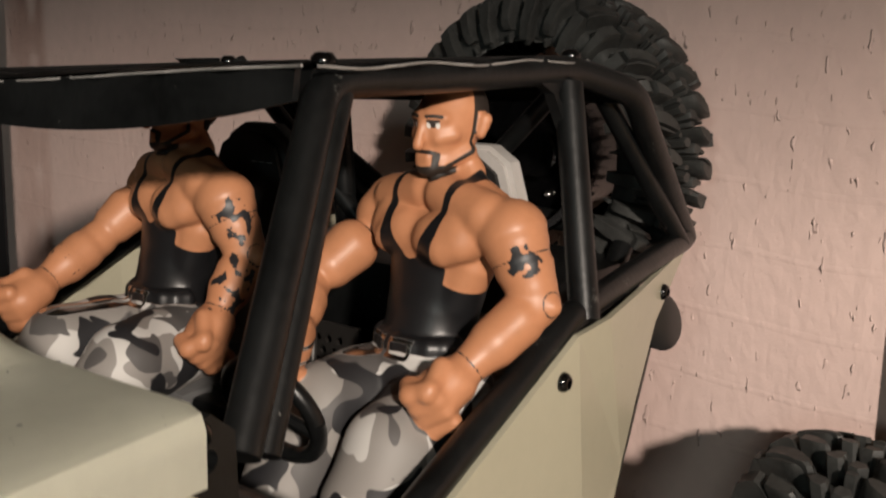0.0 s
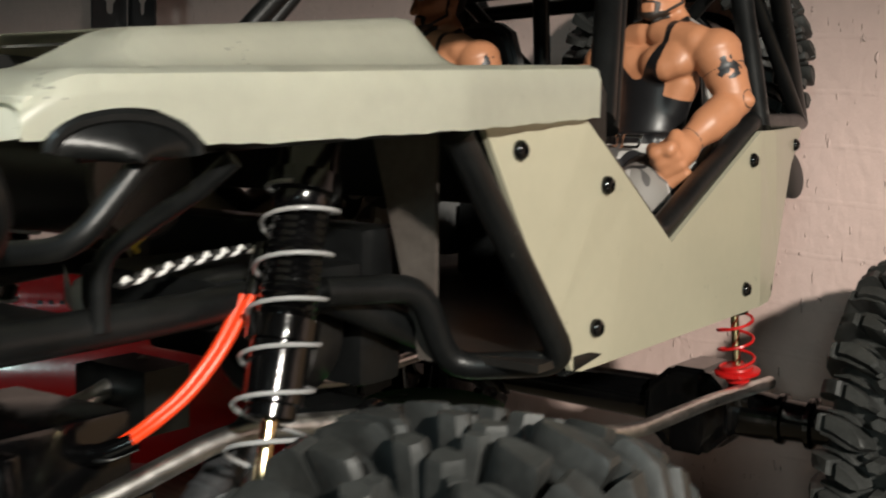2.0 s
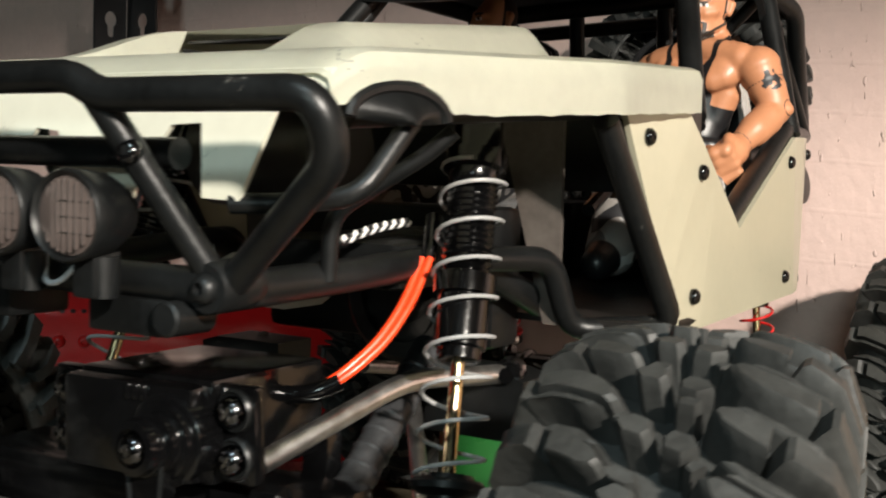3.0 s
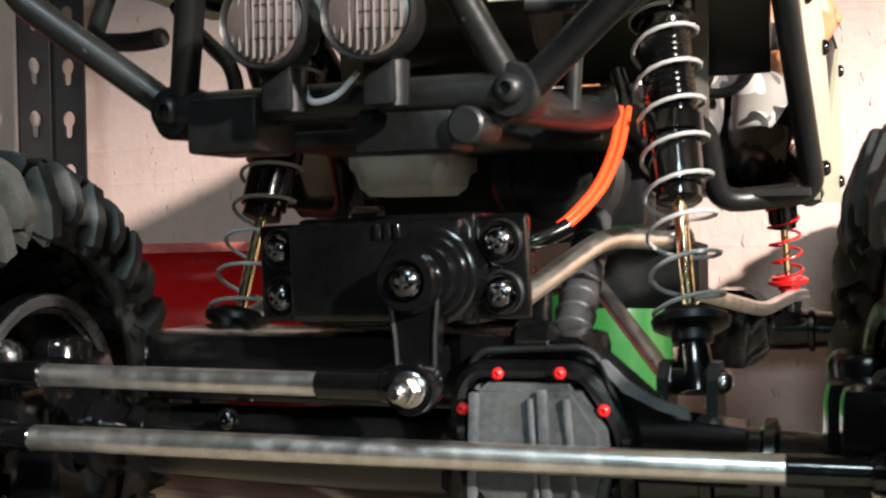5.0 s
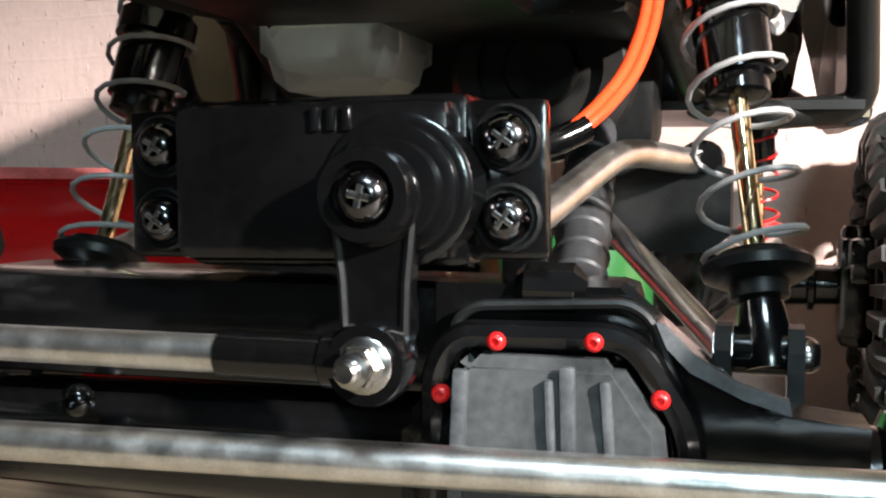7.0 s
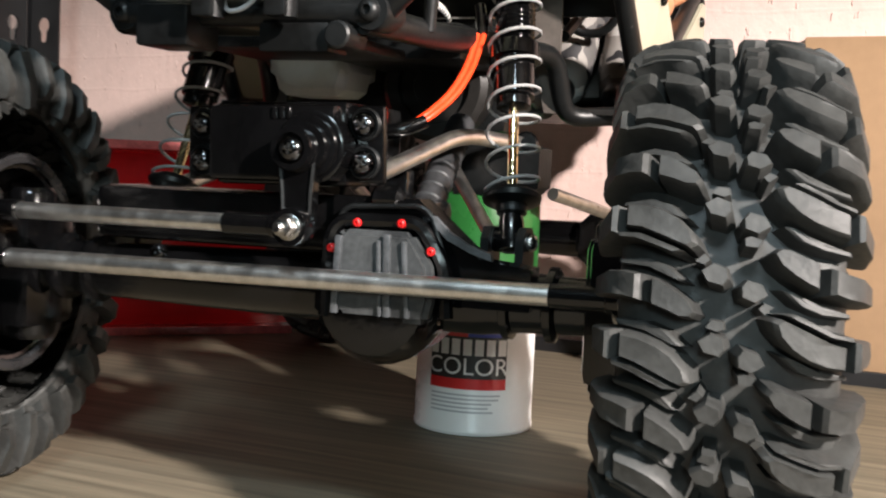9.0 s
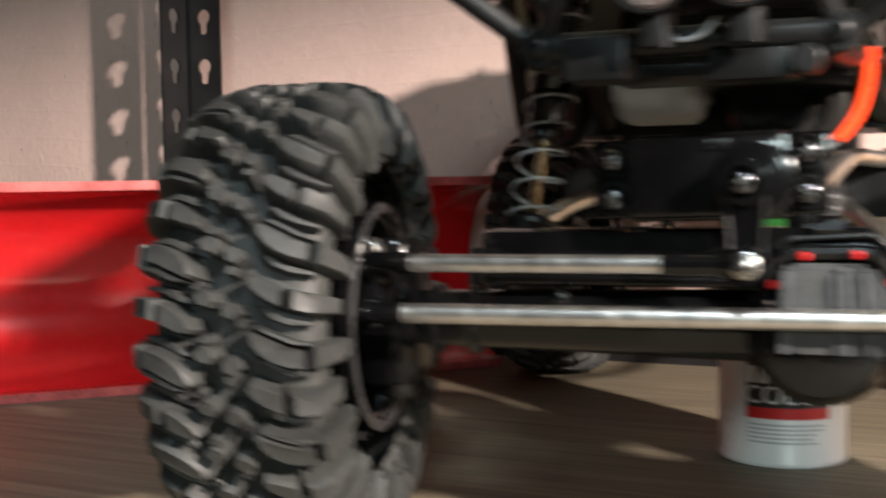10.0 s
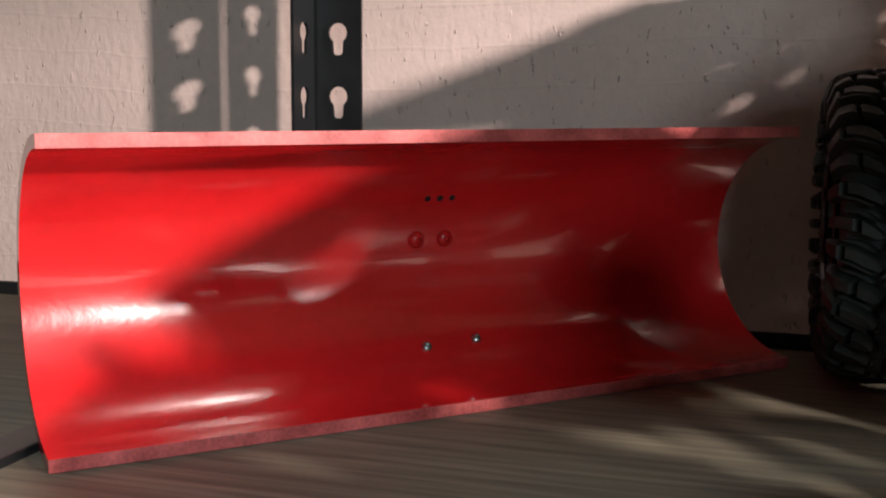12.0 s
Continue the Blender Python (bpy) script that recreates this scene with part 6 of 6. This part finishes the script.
def painter(cx, sy, sz, turn, twist, tattoo, arms):
    """Signed fields of what is painted on: singlet, belt, hair, beard, brows, eyes and tattoos."""
    def seg(p, q, a, b):
        ux, uy = b[0] - a[0], b[1] - a[1]
        t = np.clip(((p - a[0]) * ux + (q - a[1]) * uy) / (ux * ux + uy * uy), 0, 1)
        return np.hypot(p - a[0] - t * ux, q - a[1] - t * uy)

    def paint(v, near):
        low, high = np.minimum, np.maximum
        x, y, z = v[:, 0] - cx, v[:, 1] - sy, v[:, 2] - sz
        kc, kn = math.cos(radians(twist)), math.sin(radians(twist))
        ta, tb = x * kc - y * kn, x * kn + y * kc
        u = np.abs(ta)
        bare = low(low(near[TRUNK], near[ARM]), near[HEAD])
        camo = low(bare, near[VINYL]) - near[CAMO]
        belt = low(bare, near[CAMO]) - near[VINYL]
        trunk = low(low(near[ARM], near[HEAD]), near[CAMO]) - near[TRUNK]
        inner = 0.0080 * np.sqrt(np.clip((z + 0.0100) / 0.0115, 0, 1.25)) - 0.004 * np.clip(-0.0100 - z, 0, 1) * 500
        outer = 0.0086 + np.clip((z + 0.017) / 0.028, -0.2, 1.2) * 0.0032
        strap = low(low(u - inner, outer - u), z + 0.0260)
        band = 0.0011 - np.abs(z + 0.0178 + 0.08 * u)
        waist = -0.0150 - 0.30 * np.clip(u - 0.0085, 0, 1) - z
        vinyl = high(belt, low(trunk, high(high(strap, band), waist)))
        ct, sn = math.cos(radians(turn)), math.sin(radians(turn))
        a, b, h = (x * ct - y * sn) / HS, (x * sn + y * ct) / HS, (z - HZ) / HS
        m = np.abs(a)
        head = low(near[TRUNK], near[ARM]) - near[HEAD] + 0.0012
        face = -0.0035 - b
        hair = high(high(h - 0.0088 - 0.18 * (b + 0.006), low(b - 0.0000, h - 0.0040)), low(b - 0.0036, h + 0.0062))
        line = low(low(0.0005 - low(seg(b, h, (0.0002, 0.0065), (-0.0008, -0.0046)), seg(b, h, (-0.0008, -0.0046), (-0.0075, -0.0088))), m - 0.0022), h + 0.02)
        goatee = low(low(-0.0080 - h + 0.10 * (m - 0.002), 0.0050 - m), -0.0030 - b)
        lips = low(low(0.0004 - np.abs(h + 0.0049 + 0.25 * np.clip(m - 0.0015, 0, 1)), 0.0030 - m), face)
        cheek = low(low(0.0006 - np.abs(m - 0.0029), 0.0016 - np.abs(h + 0.0066)), face)
        brow = low(low(0.0004 - np.abs(h - 0.0030 + 0.10 * np.abs(m - 0.0028)), 0.0020 - np.abs(m - 0.0028)), face)
        pupil = low(0.0006 - np.hypot(m - 0.0027, h - 0.0010), face)
        lid = low(low(0.0003 - np.abs(h - 0.0018), 0.0014 - np.abs(m - 0.0027)), face)
        hair = low(head, high(high(high(hair, line), high(goatee, lips)), high(high(cheek, brow), high(pupil, lid))))
        eye = low(low(0.0007 - np.abs(h - 0.0010), 0.0013 - np.abs(m - 0.0027)), face)
        eye = low(eye, low(-hair, head))
        ink = np.full(len(v), -0.003)
        for c, r, thr in tattoo:
            d = np.sqrt(((v - np.array(c)) ** 2).sum(1)) / r
            for i in np.where(d < 1)[0]:
                q = Vector(v[i])
                ink[i] = max(ink[i], 0.0016 * (noise.noise(q * 430.0) + 0.6 * noise.noise(q * 1000.0) - thr - 0.7 * float(d[i]) ** 4))
        # cut lines of the joints: under the shoulder, round the elbow pin, at the wrist
        for side, e, f in arms:
            ra, rb = side * 0.0225, 0.0005
            sh = np.array((cx + ra * kc + rb * kn, sy - ra * kn + rb * kc, sz - 0.0018))
            e, f = np.array(e), np.array(f)
            for p0, d in ((sh + (e - sh) * 0.36, e - sh), (e + (f - e) * 0.80, f - e)):
                d = d / np.linalg.norm(d)
                off = v - p0
                ink = high(ink, low(0.00022 - np.abs(off @ d), 0.0085 - np.sqrt((off ** 2).sum(1))))
            pin = v - e - np.array((side * 0.0055, -0.0012, 0.0008))
            ink = high(ink, low(0.00022 - np.abs(np.sqrt((pin ** 2).sum(1)) - 0.0030), low(near[TRUNK], 0.001 + pin[:, 1] * 0 + side * pin[:, 0] + 0.002)))
        ink = low(ink, low(-vinyl, -camo))
        box = high(np.abs(u - 0.0042) - 0.0030, np.abs(z + 0.0300) - 0.0018)
        metal = low(0.00045 - np.abs(box), -0.011 - tb)
        return {"camo": camo, "vinyl": vinyl, "hair": hair, "eye": eye, "ink": ink, "metal": metal}
    return paint


def place_doll(P, label, paint, shift=(0, 0, 0)):
    pts = np.array([p[i] for p in P for i in (0, 1)])
    ob = doll("doll", P, [M_DOLL], pts.min(0) - 0.018, pts.max(0) + 0.018, paint, step=0.00060, blend=0.0009)
    ob.matrix_basis = car.matrix_basis @ Matrix.Translation(shift)
    tagged(ob, label, "doll", group="dolls in the cab")
    return ob


driver = seated_man(0.0510, 0.2185, 0.2120, 6, 16, (0.0800, 0.2125, 0.1955), (0.0705, 0.1935, 0.1800), (0.0215, 0.2010, 0.1925), (0.0300, 0.1860, 0.1850), (0.0600, 0.1860, 0.1640), (0.0600, 0.1720, 0.1420), (0.0370, 0.1900, 0.1680), (0.0360, 0.1710, 0.1440))
place_doll(driver, "muscular plastic doll in black singlet, sitting at the steering wheel", painter(0.0510, 0.2185, 0.2120, 6, 16, [((0.0785, 0.2085, 0.2058), 0.0046, -0.30)], [(1, (0.0800, 0.2125, 0.1955), (0.0705, 0.1935, 0.1800)), (-1, (0.0215, 0.2010, 0.1925), (0.0300, 0.1860, 0.1850))]))
mate = seated_man(-0.0430, 0.2085, 0.2105, 34, 18, (-0.0145, 0.2030, 0.1950), (-0.0140, 0.1900, 0.1785), (-0.0690, 0.1970, 0.1930), (-0.0700, 0.1760, 0.1815), (-0.0290, 0.1740, 0.1690), (-0.0300, 0.1560, 0.1480), (-0.0560, 0.1740, 0.1690), (-0.0540, 0.1540, 0.1480))
place_doll(mate, "tattooed plastic doll in black singlet, in the passenger seat", painter(-0.0430, 0.2085, 0.2105, 34, 18, [((-0.0110, 0.1960, 0.2050), 0.0085, 0.02), ((-0.0090, 0.1930, 0.1900), 0.0095, 0.02), ((-0.0700, 0.1860, 0.1880), 0.0065, 0.05)], [(1, (-0.0145, 0.2030, 0.1950), (-0.0140, 0.1900, 0.1785)), (-1, (-0.0690, 0.1970, 0.1930), (-0.0700, 0.1760, 0.1815))]), (0.0070, 0.0055, 0.0))
